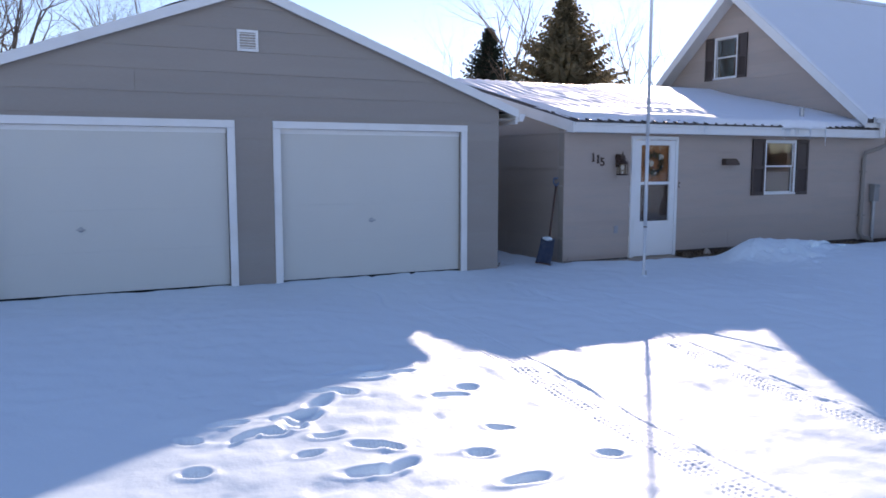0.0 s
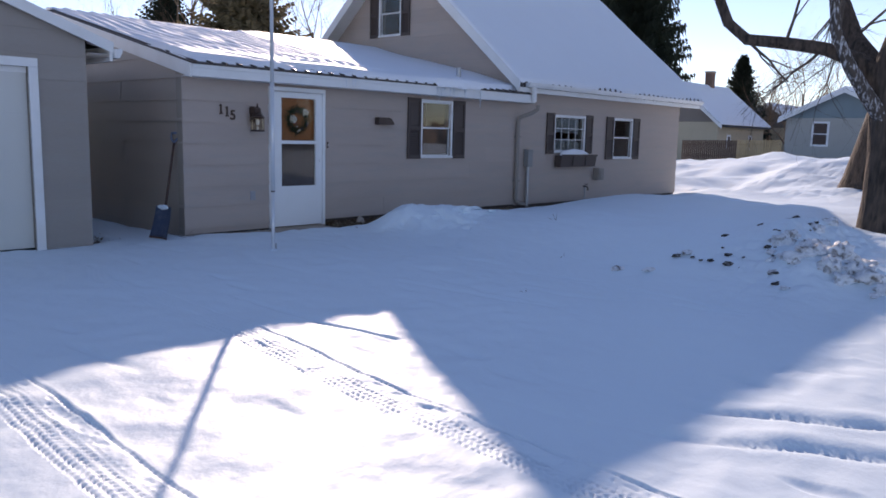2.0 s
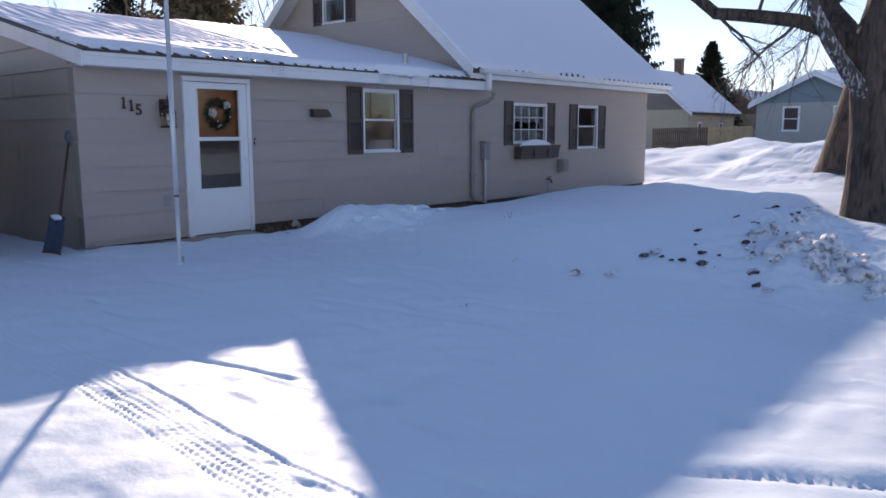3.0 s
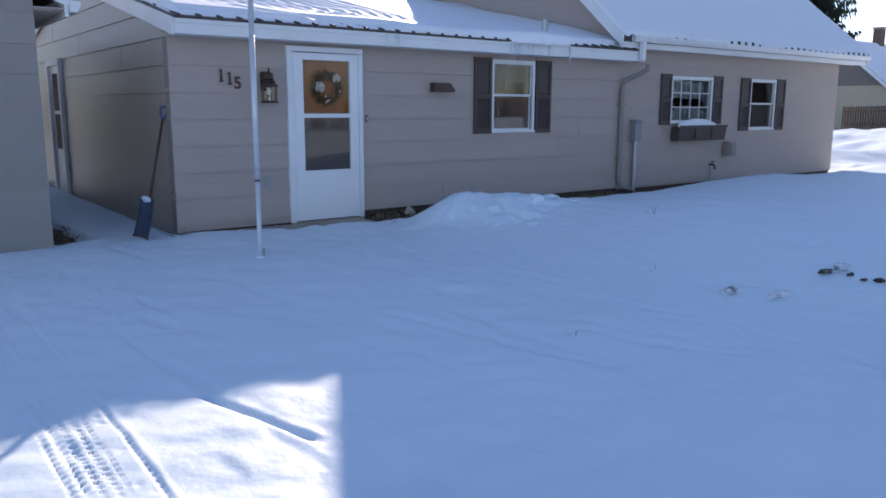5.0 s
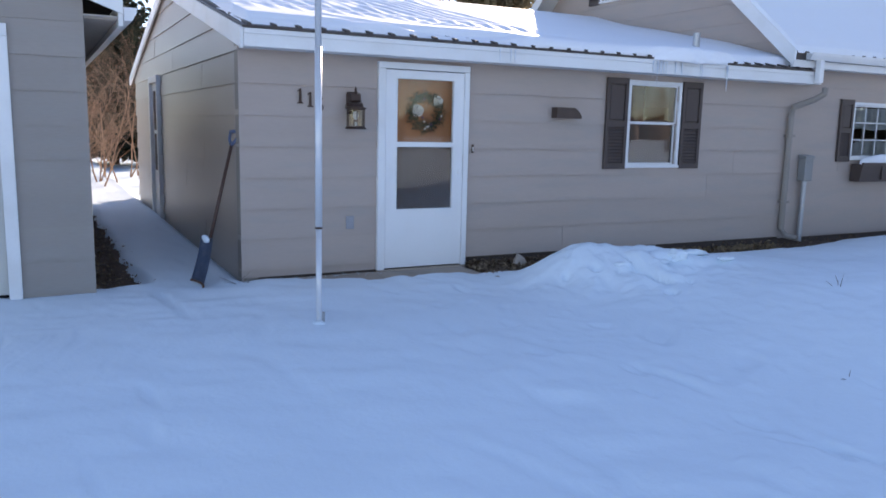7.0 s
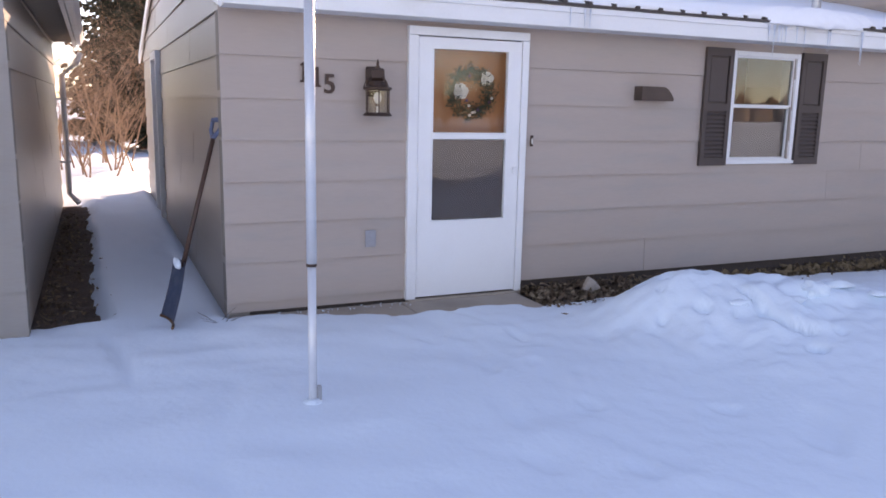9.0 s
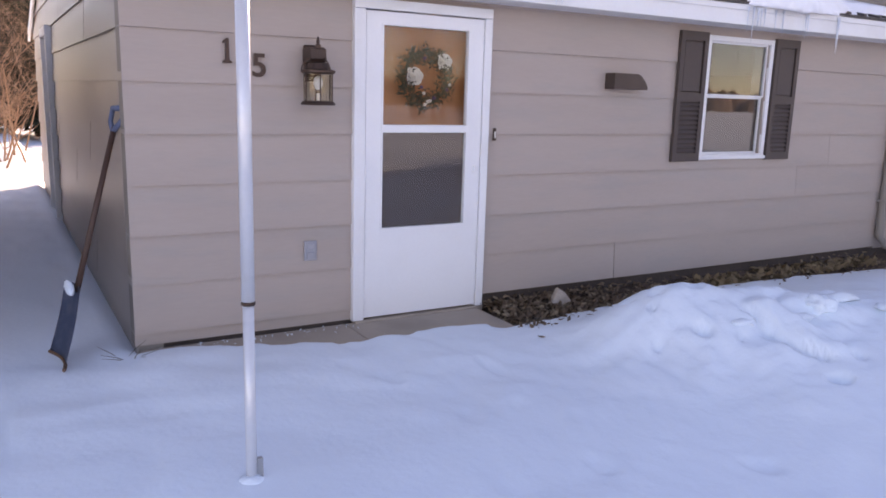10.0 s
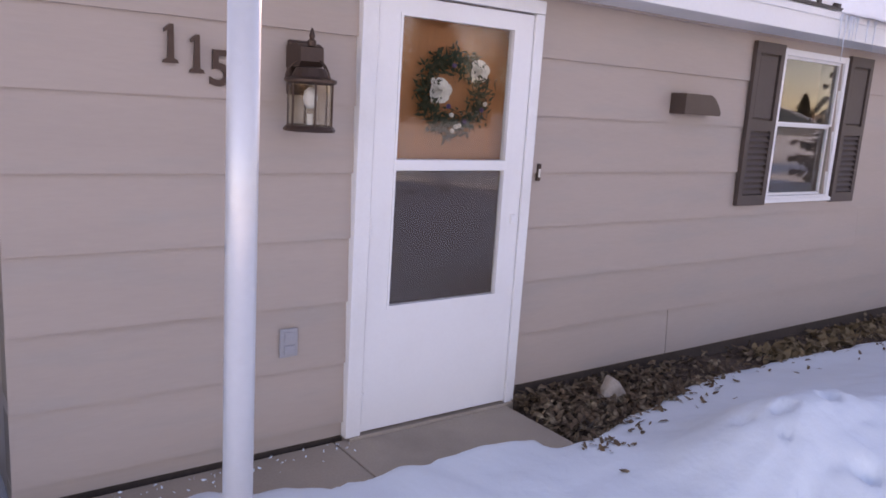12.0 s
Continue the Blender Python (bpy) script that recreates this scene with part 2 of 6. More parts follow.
def boxed(*a, **k):
    return box(bmesh.new(), *a, **k)


def tube(bm, points, radii, sides=8, cap=True):
    """A tube along points with a radius at each."""
    rings = []
    pts = [Vector(p) for p in points]
    side = Vector((0.31, 0.17, 0.93))
    for i, p in enumerate(pts):
        d = (pts[min(i + 1, len(pts) - 1)] - pts[max(i - 1, 0)]).normalized()
        a = d.cross(side)
        if a.length < 0.05:
            a = d.cross(Vector((1, 0.2, 0)))
        a.normalize()
        b = d.cross(a)
        rings.append([bm.verts.new(p + (a * math.cos(2 * math.pi * k / sides) + b * math.sin(2 * math.pi * k / sides)) * radii[i]) for k in range(sides)])
    for r0, r1 in zip(rings, rings[1:]):
        for k in range(sides):
            bm.faces.new((r0[k], r0[(k + 1) % sides], r1[(k + 1) % sides], r1[k]))
    if cap:
        bm.faces.new(rings[0][::-1])
        bm.faces.new(rings[-1])
    return bm


def lathe(bm, profile, sides=24, at=(0, 0, 0)):
    """profile: (radius, z) from bottom to top."""
    rings = [[bm.verts.new((at[0] + r * math.cos(2 * math.pi * k / sides), at[1] + r * math.sin(2 * math.pi * k / sides), at[2] + z)) for k in range(sides)] for r, z in profile]
    for r0, r1 in zip(rings, rings[1:]):
        for k in range(sides):
            bm.faces.new((r0[k], r0[(k + 1) % sides], r1[(k + 1) % sides], r1[k]))
    bm.faces.new(rings[0][::-1])
    bm.faces.new(rings[-1])
    return bm


def prism(bm, outline, axis, a, b):
    """Extrudes a closed outline of 2D points along axis x or y from a to b."""
    put = (lambda p, c: (c, p[0], p[1])) if axis == "x" else ((lambda p, c: (p[0], c, p[1])) if axis == "y" else (lambda p, c: (p[0], p[1], c)))
    v0, v1 = [bm.verts.new(put(p, a)) for p in outline], [bm.verts.new(put(p, b)) for p in outline]
    n = len(outline)
    bm.faces.new(v0)
    bm.faces.new(v1[::-1])
    for i in range(n):
        bm.faces.new((v0[i], v1[i], v1[(i + 1) % n], v0[(i + 1) % n]))
    bmesh.ops.recalc_face_normals(bm, faces=bm.faces)
    return bm


def clipped(poly, planes):
    """Cuts a convex polygon of (u, z) by half planes a*u + b*z <= c."""
    for a, b, c in planes:
        out = []
        for i, p in enumerate(poly):
            q = poly[(i + 1) % len(poly)]
            dp, dq = a * p[0] + b * p[1] - c, a * q[0] + b * q[1] - c
            if dp <= 0:
                out.append(p)
            if (dp < 0 < dq) or (dq < 0 < dp):
                k = dp / (dp - dq)
                out.append((p[0] + k * (q[0] - p[0]), p[1] + k * (q[1] - p[1])))
        poly = out
        if len(poly) < 3:
            return []
    return poly


def rects_without(u0, u1, z0, z1, holes):
    zs = sorted({z0, z1, *[z for h in holes for z in h[2:] if z0 < z < z1]})
    for za, zb in zip(zs, zs[1:]):
        zm = (za + zb) / 2
        cuts = sorted((max(h[0], u0), min(h[1], u1)) for h in holes if h[2] < zm < h[3] and h[1] > u0 and h[0] < u1)
        u = u0
        for a, b in cuts:
            if a > u + 1e-4:
                yield u, a, za, zb
            u = max(u, b)
        if u1 > u + 1e-4:
            yield u, u1, za, zb


def slab(bm, poly, place, back, front):
    """A solid over a polygon of (u, z); front(z) is its thickness."""
    va = [bm.verts.new(place(u, z, back)) for u, z in poly]
    vb = [bm.verts.new(place(u, z, front(z))) for u, z in poly]
    n = len(poly)
    bm.faces.new(vb)
    bm.faces.new(va[::-1])
    for i in range(n):
        bm.faces.new((va[i], va[(i + 1) % n], vb[(i + 1) % n], vb[i]))


def sided_wall(name, label, origin, u_dir, normal, u0, u1, z0, z1, first, pitch, holes=(), planes=(), joints=None, mat=None, thick=0.14, lap=0.017):
    """A wall of lapped boards on a solid core; every board is an object under the wall."""
    o, ud, nd = Vector(origin), Vector(u_dir), Vector(normal)
    place = lambda u, z, n: o + ud * u + Vector((0, 0, z)) + nd * n
    bm = bmesh.new()
    for a, b, c, d in rects_without(u0, u1, z0, z1, holes):
        poly = clipped([(a, c), (b, c), (b, d), (a, d)], planes)
        if poly:
            slab(bm, poly, place, -thick, lambda z: 0.0)
    bmesh.ops.recalc_face_normals(bm, faces=bm.faces)
    wall = tagged(part(name, bm, M_CORE), label, "wall", kind="structure")
    rnd = random.Random(len(name) + int(u1 * 10))
    k, zc = 0, first
    while zc < z1:
        lo, hi = max(zc, z0), min(zc + pitch, z1)
        cuts = sorted(joints[k % len(joints)]) if joints else []
        ends = [u0, *[c for c in cuts if u0 < c < u1], u1]
        for ua, ub in zip(ends, ends[1:]):
            ga, gb = (0.0 if ua == u0 else 0.0025), (0.0 if ub == u1 else 0.0025)
            lift = rnd.uniform(0, 0.003)
            bm = bmesh.new()
            for a, b, c, d in rects_without(ua + ga, ub - gb, lo, hi, holes):
                poly = clipped([(a, c), (b, c), (b, d), (a, d)], planes)
                if len(poly) > 2:
                    slab(bm, poly, place, 0.002, lambda z, base=zc: 0.006 + lap + lift - lap * min(max((z - base) / pitch, 0), 1))
            if bm.faces:
                bmesh.ops.recalc_face_normals(bm, faces=bm.faces)
                part("siding_board", bm, mat or M_SIDING, wall)
            else:
                bm.free()
        zc += pitch
        k += 1
    return wall


# smooth lattice noise for fields
_lat = np.random.RandomState(5).rand(256, 256)


def field(x, y, scale, seed=0):
    """Value noise in -1..1 over arrays x, y; scale in metres."""
    u, v = x / scale + seed * 17.3, y / scale + seed * 31.7
    i, j = np.floor(u).astype(int), np.floor(v).astype(int)
    fu, fv = u - i, v - j
    fu, fv = fu * fu * (3 - 2 * fu), fv * fv * (3 - 2 * fv)
    g = lambda a, b: _lat[a % 256, b % 256]
    return 2 * ((g(i, j) * (1 - fu) + g(i + 1, j) * fu) * (1 - fv) + (g(i, j + 1) * (1 - fu) + g(i + 1, j + 1) * fu) * fv) - 1


def step(a, b, x):
    k = np.clip((x - a) / (b - a), 0, 1)
    return k * k * (3 - 2 * k)


def grid_object(name, xs, ys, z, mat, parent=None):
    X, Y = np.meshgrid(xs, ys) if xs.ndim == 1 else (xs, ys)
    co = np.stack((X, Y, z), -1).reshape(-1, 3)
    ny, nx = X.shape
    a = (np.arange(ny - 1)[:, None] * nx + np.arange(nx - 1)[None, :]).ravel()
    quads = np.stack((a, a + 1, a + nx + 1, a + nx), -1)
    me = bpy.data.meshes.new(name)
    me.vertices.add(len(co))
    me.vertices.foreach_set("co", co.ravel())
    me.loops.add(quads.size)
    me.loops.foreach_set("vertex_index", quads.ravel())
    me.polygons.add(len(quads))
    me.polygons.foreach_set("loop_start", np.arange(len(quads)) * 4)
    me.polygons.foreach_set("use_smooth", np.ones(len(quads), bool))
    me.update()
    me.validate()
    me.materials.append(mat)
    ob = new(name, me)
    if parent:
        ob.parent = parent
    return ob


# ---- snow-covered ground ----
def steps(*spans):
    out = [spans[0][0]]
    for a, b, d in spans:
        n = max(1, round((b - a) / d))
        out += list(a + (b - a) * (np.arange(1, n + 1) / n))
    return np.array(out)


FOOT = [(0.97, 4.55, 0.0), (1.28, 5.18, 0.3), (0.99, 5.04, -0.3), (1.51, 4.95, 0.1), (1.85, 4.81, 0.2), (2.03, 4.55, -0.3), (2.15, 4.48, -0.3), (1.66, 4.56, 0.3), (1.91, 4.17, 0.2), (2.10, 4.18, 0.8), (2.68, 4.21, 0.1), (2.76, 3.80, 0.4), (3.04, 4.58, 0.2), (3.17, 5.35, 0.3), (2.95, 5.21, 0.3), (2.06, 5.53, 0.2), (1.74, 5.19, 0.5), (3.52, 3.98, 0.0), (2.58, 5.75, 0.4), (1.67, 5.00, 0.3),
        (2.56, 5.96, 0.3), (2.3, 5.9, 0.5), (2.45, 5.75, 0.1), (1.75, 5.1, 0.7), (1.95, 5.35, 0.9), (2.2, 5.5, -0.2), (1.35, 4.95, 0.6), (2.75, 5.8, 0.4), (9.49, 7.08, -1.0), (9.3, 6.75, -1.0), (9.59, 6.2, -1.0), (9.67, 5.79, -1.0), (9.76, 5.43, -1.0), (9.9, 4.95, -1.0), (9.1, 7.6, -0.9), (9.3, 8.3, -0.8), (8.8, 8.75, -0.7), (10.1, 6.7, -1.1), (10.05, 7.5, -1.2), (9.95, 8.0, -0.6), (8.6, 9.3, -0.9), (9.2, 9.2, -1.2), (10.4, 5.9, -1.0), (10.6, 5.3, -0.9)]


def ground_height(x, y, fine=True):
    z = np.interp(y, [-400, -60, -5, 0, 3, 4.4, 5.4, 7, 8.5, 10.4, 19, 25, 60, 400], [0.2, -0.4, -0.4, -0.33, -0.24, -0.16, -0.07, 0.01, 0.05, 0.03, 0.07, 0.12, 0.2, 0.5])
    z = z + 0.07 * (1 - step(2.0, 3.5, x)) * step(2, 4, y) * (1 - step(8, 9.5, y))
    # lawn with deeper snow beside the drive
    edge = np.interp(y, [0, 3, 5.4, 7, 8.4, 9.2], [10.8, 10.4, 10.0, 9.6, 9.5, 9.4])
    lawn = step(0.0, 2.6, x - edge) * step(-2.0, 1.5, y) * (1 - step(9.1, 10.2, y))
    z = z + lawn * np.interp(y, [2, 3.2, 4.5, 8.6, 10.4], [0.16, 0.28, 0.36, 0.24, 0.06]) * (1 - 0.45 * step(17, 21, x))
    z = z + 0.07 * step(14.3, 16, x) * np.exp(-((y - 9.8) / 0.5) ** 2)
    # rise towards the next street
    z = z + step(24, 36, x) * (0.75 - 0.65 * step(11, 25, y)) * step(-30, 0, y)
    # heaps
    for hx, hy, sx, sy, h in ((10.46, 9.10, 0.50, 0.36, 0.30), (11.1, 8.8, 0.55, 0.33, 0.11), (10.9, 8.5, 0.9, 0.45, 0.05), (11.95, 3.45, 0.6, 0.5, 0.20), (12.9, 4.3, 0.9, 0.5, 0.18), (13.9, 4.1, 1.0, 0.5, 0.20),
                              (15.3, 3.6, 1.0, 0.7, 0.05), (17.5, 9.0, 1.5, 0.5, 0.10), (26.5, 11.6, 1.6, 1.0, 0.26), (29.6, 9.8, 2.2, 1.0, 0.34), (24.6, 12.6, 1.0, 0.7, 0.3), (31.5, 8.0, 3.0, 1.2, 0.36), (33, 12, 3, 1.3, 0.3)):
        z = z + h * np.exp(-((x - hx) / sx) ** 2 - ((y - hy) / sy) ** 2)
    far = step(9.6, 12.5, x) * (1 - step(9.0, 10.0, y) * (1 - step(20.5, 22.5, x)))
    z = z + 0.035 * field(x, y, 1.7, 1) * (0.35 + far) + 0.02 * field(x, y, 0.6, 2) * (0.2 + far) + step(21, 24, x) * (0.10 * field(x, y, 1.5, 7) + 0.05 * field(x, y, 0.7, 27) + 0.05 * np.abs(field(x, y, 0.9, 56)) + 0.03 * np.abs(field(x, y * 1.6, 0.38, 57)))
    heap = 0.8 * np.exp(-((x - 10.9) / 1.1) ** 2 - ((y - 8.7) / 0.6) ** 2) + np.exp(-((x - 13) / 1.9) ** 2 - ((y - 3.8) / 0.8) ** 2)
    z = z + heap * (0.06 * np.abs(field(x, y, 0.24, 3)) + 0.05 * np.clip(field(x, y, 0.13, 4) - 0.2, 0, 1) - 0.05 * np.clip(field(x, y, 0.17, 14) - 0.3, 0, 1))
    if not fine:
        return z
    # the marks on the drive lie on a grid of their own
    x0, y0 = x, y
    off = (1 - step(7.9, 9.0, y)) * (1 - step(9.6, 10.2, x))
    x, y = x + 0.33 * off, y + 0.30 * off
    z = z + heap * (0.030 * field(x, y, 0.15, 58) + 0.028 * np.abs(field(x, y, 0.085, 59)))
    near = step(7.6, 8.8, x) * (1 - step(13, 15, x))
    z = z + (0.006 + 0.002 * near) * field(x, y, 0.25, 5) + (0.0035 + 0.001 * near) * field(x, y, 0.09, 6) + 0.010 * near * field(x, y, 0.6, 18)
    z = z - near * 0.022 * np.clip(field(x, y, 0.2, 19) - 0.62, 0, 1) + near * 0.02 * np.clip(field(x, y, 0.10, 20) - 0.65, 0, 1)
    z = z + 0.035 * step(7.2, 7.6, x) * (1 - step(9.9, 10.3, x)) * step(9.0, 9.7, y)
    # wind-brushed streaks on the drive
    drive = 1 - step(8.8, 9.6, x)
    z = z - drive * 0.085 * np.clip(field(x + 0.12 * y, y * 0.3, 0.16, 9) - 0.5, 0, 1) * step(2.6, 4.2, x) * (0.5 + 0.5 * field(x, y, 1.1, 10))
    z = z + drive * (0.009 * field(x * 0.45 + 0.2 * y, y * 0.8, 0.13, 53) + 0.010 * np.clip(field(x * 0.6, y, 0.3, 54) - 0.3, 0, 1))
    # footprints
    for fx, fy, turn in FOOT:
        c, s = math.cos(turn - 0.35), math.sin(turn - 0.35)
        m = (np.abs(x - fx) < 0.5) & (np.abs(y - fy) < 0.5)
        dx, dy = x[m] - fx, y[m] - fy
        u, v = (dx * c + dy * s) / (0.125 + 0.04 * math.sin(fx * 37)), (-dx * s + dy * c) / (0.050 + 0.012 * math.sin(fy * 53))
        r = np.sqrt(u * u + v * v) + 0.10 * field(x[m], y[m], 0.12, 8)
        deep = 0.055 if fx < 5 else 0.02
        z[m] += -deep * (1 - step(0.55, 1.15, r)) * (0.85 + 0.3 * u * (np.abs(u) < 1)) + (0.010 if fx < 5 else 0.002) * np.exp(-((r - 1.4) / 0.3) ** 2)
    # pits, a crack and fallen lumps on the mound beside the door
    for px, py, pr, deep in ((10.34, 8.68, 0.07, 0.06), (10.66, 8.0, 0.075, 0.06), (10.23, 8.99, 0.035, 0.03), (10.57, 9.28, 0.05, 0.035), (10.79, 9.46, 0.04, 0.03), (10.23, 9.2, 0.05, 0.02), (9.37, 8.59, 0.07, 0.007), (9.24, 8.24, 0.08, 0.007), (9.11, 8.74, 0.06, 0.006), (10.95, 8.1, 0.04, 0.03), (10.35, 9.08, 0.06, 0.03), (10.62, 9.02, 0.07, 0.03), (10.1, 8.8, 0.045, 0.025), (10.5, 8.55, 0.04, 0.03), (10.86, 9.2, 0.06, 0.03)):
        r = np.hypot(x - px, (y - py) * 1.2) / pr + 0.35 * field(x, y, 0.09, 51)
        z = z - 1.5 * deep * (1 - step(0.35, 1.15, r))
    cx = np.interp(y, [8.15, 8.3, 8.45, 8.58, 8.72], [10.80, 10.72, 10.67, 10.73, 10.70])
    d = x - cx + 0.012 * field(x, y, 0.07, 52)
    on = step(8.12, 8.2, y) * (1 - step(8.66, 8.74, y))
    z = z + on * (0.032 * step(-0.005, 0.03, d) * (1 - step(0.05, 0.40, d)) - 0.06 * np.exp(-((d + 0.012) / 0.024) ** 2))
    # scuffs between the prints
    scuff = np.exp(-((x - 2.0) / 1.3) ** 2 - ((y - 5.0) / 1.1) ** 2)
    z = z - scuff * 0.03 * np.clip(field(x, y, 0.16, 11) - 0.55, 0, 1) * 2
    # tyre tracks
    for right, fade in ((4.10, 1.0), (5.84, 1.2)):
        line = right + 0.05 * np.sin(y * 0.5) + 0.02 * step(6, 10, y)
        d = x - line
        span = (1 - 0.75 * step(5.8, 6.6, y)) * (1 - step(8.5, 9.8, y)) * fade * (0.75 + 0.25 * field(x * 0.3, y, 0.4, 15))
        band = step(-0.345, -0.335, d) * (1 - step(-0.125, -0.115, d))
        lug = np.clip(2.2 * np.sin((y + 0.9 * np.abs(d + 0.23)) * 2 * math.pi / 0.046), -1, 1)
        rib = np.clip(1.5 * np.sin((d + 0.345) * 2 * math.pi / 0.054), -0.4, 1)
        worn = 0.7 + 0.5 * field(x, y, 0.12, 28)
        edge_lug = step(-0.026, -0.018, d) * (1 - step(-0.004, 0.002, d)) * (0.7 + 0.3 * lug)
        crumbs = step(-0.11, -0.09, d) * (1 - step(-0.04, -0.025, d)) * np.clip(field(x, y, 0.035, 29) - 0.2, 0, 1)
        z = z - span * (band * worn * (0.004 + 0.009 * lug * np.clip(rib + 0.4, 0, 1) + 0.005 * rib) + edge_lug * 0.014 + crumbs * 0.014) + span * 0.005 * np.exp(-((d - 0.02) / 0.016) ** 2)
    z = z - 0.032 * np.exp(-((x - 6.32 + 0.37 * (y - 5.96)) / 0.03) ** 2) * step(5.15, 5.3, y) * (1 - step(5.95, 6.05, y))
    # softer old ruts that bend to the street
    for px, py, deep in (((6.40, 6.68, 6.85, 7.16, 7.85, 9.2), (6.0, 5.25, 4.2, 2.85, 1.87, 0.5), 0.034), ((6.1, 6.35, 6.68, 7.33, 8.5), (4.6, 3.6, 2.67, 1.77, 0.4), 0.03), ((4.9, 5.2, 5.6, 6.4), (4.4, 3.4, 2.4, 1.2), 0.015)):
        d = (x - np.interp(y, py[::-1], px[::-1])) * 0.75
        wave = (1 + 0.4 * field(x, y, 0.7, 16)) * (1 - 0.8 * step(2.6, 3.3, y))
        z = z - deep * wave * np.exp(-((d + 0.03 * field(x, y, 0.3, 55)) / 0.036) ** 2) * step(py[-1] - 1, py[-1], y) * (1 - step(py[0] - 0.4, py[0], y)) + 0.4 * deep * wave * np.exp(-((d - 0.16) / 0.07) ** 2) * (1 - step(py[0] - 0.4, py[0], y))
    # faint scraped lines across the shaded snow
    for py, px, deep in (((4.67, 5.1, 5.45, 6.05, 6.6, 6.9), (8.36, 8.06, 7.90, 7.73, 7.38, 7.24), 0.026), ((3.33, 5.05, 6.0), (9.99, 9.70, 9.0), 0.022), ((5.14, 5.6, 6.5, 7.0), (9.52, 9.36, 9.37, 9.22), 0.026), ((3.4, 4.35, 4.75, 5.5), (9.9, 9.40, 8.91, 8.5), 0.02)):
        d = x0 - np.interp(y0, py, px) + 0.05 * field(x0, y0, 0.35, 61)
        on = step(py[0], py[0] + 0.3, y0) * (1 - step(py[-1] - 0.3, py[-1], y0)) * np.clip(0.5 + field(x0 * 0.4, y0, 0.35, 62), 0, 1)
        z = z - on * deep * np.exp(-(d / 0.035) ** 2) + 0.5 * on * deep * np.exp(-((d - 0.09) / 0.05) ** 2)
    # soft wind ripples in the open snow
    z = z + 0.022 * field(x * 0.6 + y * 0.5, y - 0.5 * x, 0.45, 17) * step(6.0, 7.5, x) * (1 - step(3.5, 4.6, y))
    x, y = x0, y0
    # bare strips: under the slab at the door, the bed along the wall, the strip beside the garage
    wob = 0.10 * field(x, y, 0.5, 12) + 0.05 * field(x, y, 0.14, 13)
    slab_front = np.interp(x, [7.4, 7.8, 8.2, 8.8, 9.4, 9.9], [10.35, 10.27, 10.15, 10.06, 10.05, 9.96])
    slab_cut = step(-0.10, 0.10, y + wob * 0.8 - slab_front) * step(7.35, 7.6, x) * (1 - step(9.75, 9.9, x))
    bed_front = np.interp(x, [9.7, 9.9, 10.4, 11.7, 13, 15, 17, 18.5], [9.80, 9.83, 10.0, 10.2, 10.02, 9.95, 10.1, 10.35])
    bed_cut = step(-0.06, 0.10, y + wob * 0.7 - bed_front) * step(9.6, 9.85, x) * (1 - step(17.5, 18.5, x))
    gar_cut = (1 - step(6.55, 6.71, x + 0.6 * wob + 0.02 * (y - 11))) * step(10.55, 10.8, y) * (1 - step(17.0, 18.0, y)) * step(5.95, 6.05, x)
    z = z * (1 - np.maximum(slab_cut, bed_cut)) + np.maximum(slab_cut, bed_cut) * -0.06
    z = z - gar_cut * 0.14
    inside = ((x > 7.55) & (x < 22.05) & (y > 10.45) & (y < 17.2)) | ((x > -1.2) & (x < 6.1) & (y > 10.46) & (y < 17.4))
    return np.where(inside, -0.3, z)


gx = steps((-900, -200, 100), (-200, -40, 12), (-40, -8, 1.6), (-8, -1, 0.25), (-1, 0.27, 0.045), (0.27, 3.27, 0.024), (3.27, 3.37, 0.03), (3.37, 3.83, 0.0115), (3.83, 5.11, 0.032), (5.11, 5.59, 0.0115), (5.59, 6.35, 0.018), (6.35, 8.9, 0.045), (8.9, 12.2, 0.026), (12.2, 14, 0.05), (14, 24, 0.12), (24, 33, 0.16), (33, 40, 0.4), (40, 120, 5), (120, 900, 65))
gy = steps((-900, -200, 100), (-200, -30, 12), (-30, -4, 1.3), (-4, 0.4, 0.16), (0.4, 2.3, 0.04), (2.3, 6.0, 0.0125), (6.0, 7.7, 0.035), (7.7, 9.7, 0.026), (9.7, 10.6, 0.045), (10.6, 19, 0.14), (19, 40, 0.5), (40, 120, 5), (120, 900, 65))
GX, GY = np.meshgrid(gx, gy)
ground = grid_object("ground", gx, gy, ground_height(GX, GY), M_SNOW)
tagged(ground, "snow-covered drive and lawn with tyre tracks and footprints", "snow", kind="structure")


def ground_at(x, y):
    return float(ground_height(np.array([[float(x)]]), np.array([[float(y)]]), False)[0, 0])

# ---- garage ----
FRONT, GARAGE_FRONT = 10.41, 10.37
G_SLOPE, G_MID, G_TOP = 0.37, 2.375, 3.97
gable = [(G_SLOPE, 1, G_TOP + G_SLOPE * G_MID), (-G_SLOPE, 1, G_TOP - G_SLOPE * G_MID)]
g_open = [(-0.77, 2.02, -0.1, 2.17), (2.735, 5.53, -0.1, 2.17)]
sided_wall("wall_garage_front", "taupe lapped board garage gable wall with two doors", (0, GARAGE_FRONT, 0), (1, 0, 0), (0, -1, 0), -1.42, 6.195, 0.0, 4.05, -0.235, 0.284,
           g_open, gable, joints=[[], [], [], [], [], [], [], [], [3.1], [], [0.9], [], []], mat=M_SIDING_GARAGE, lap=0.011)
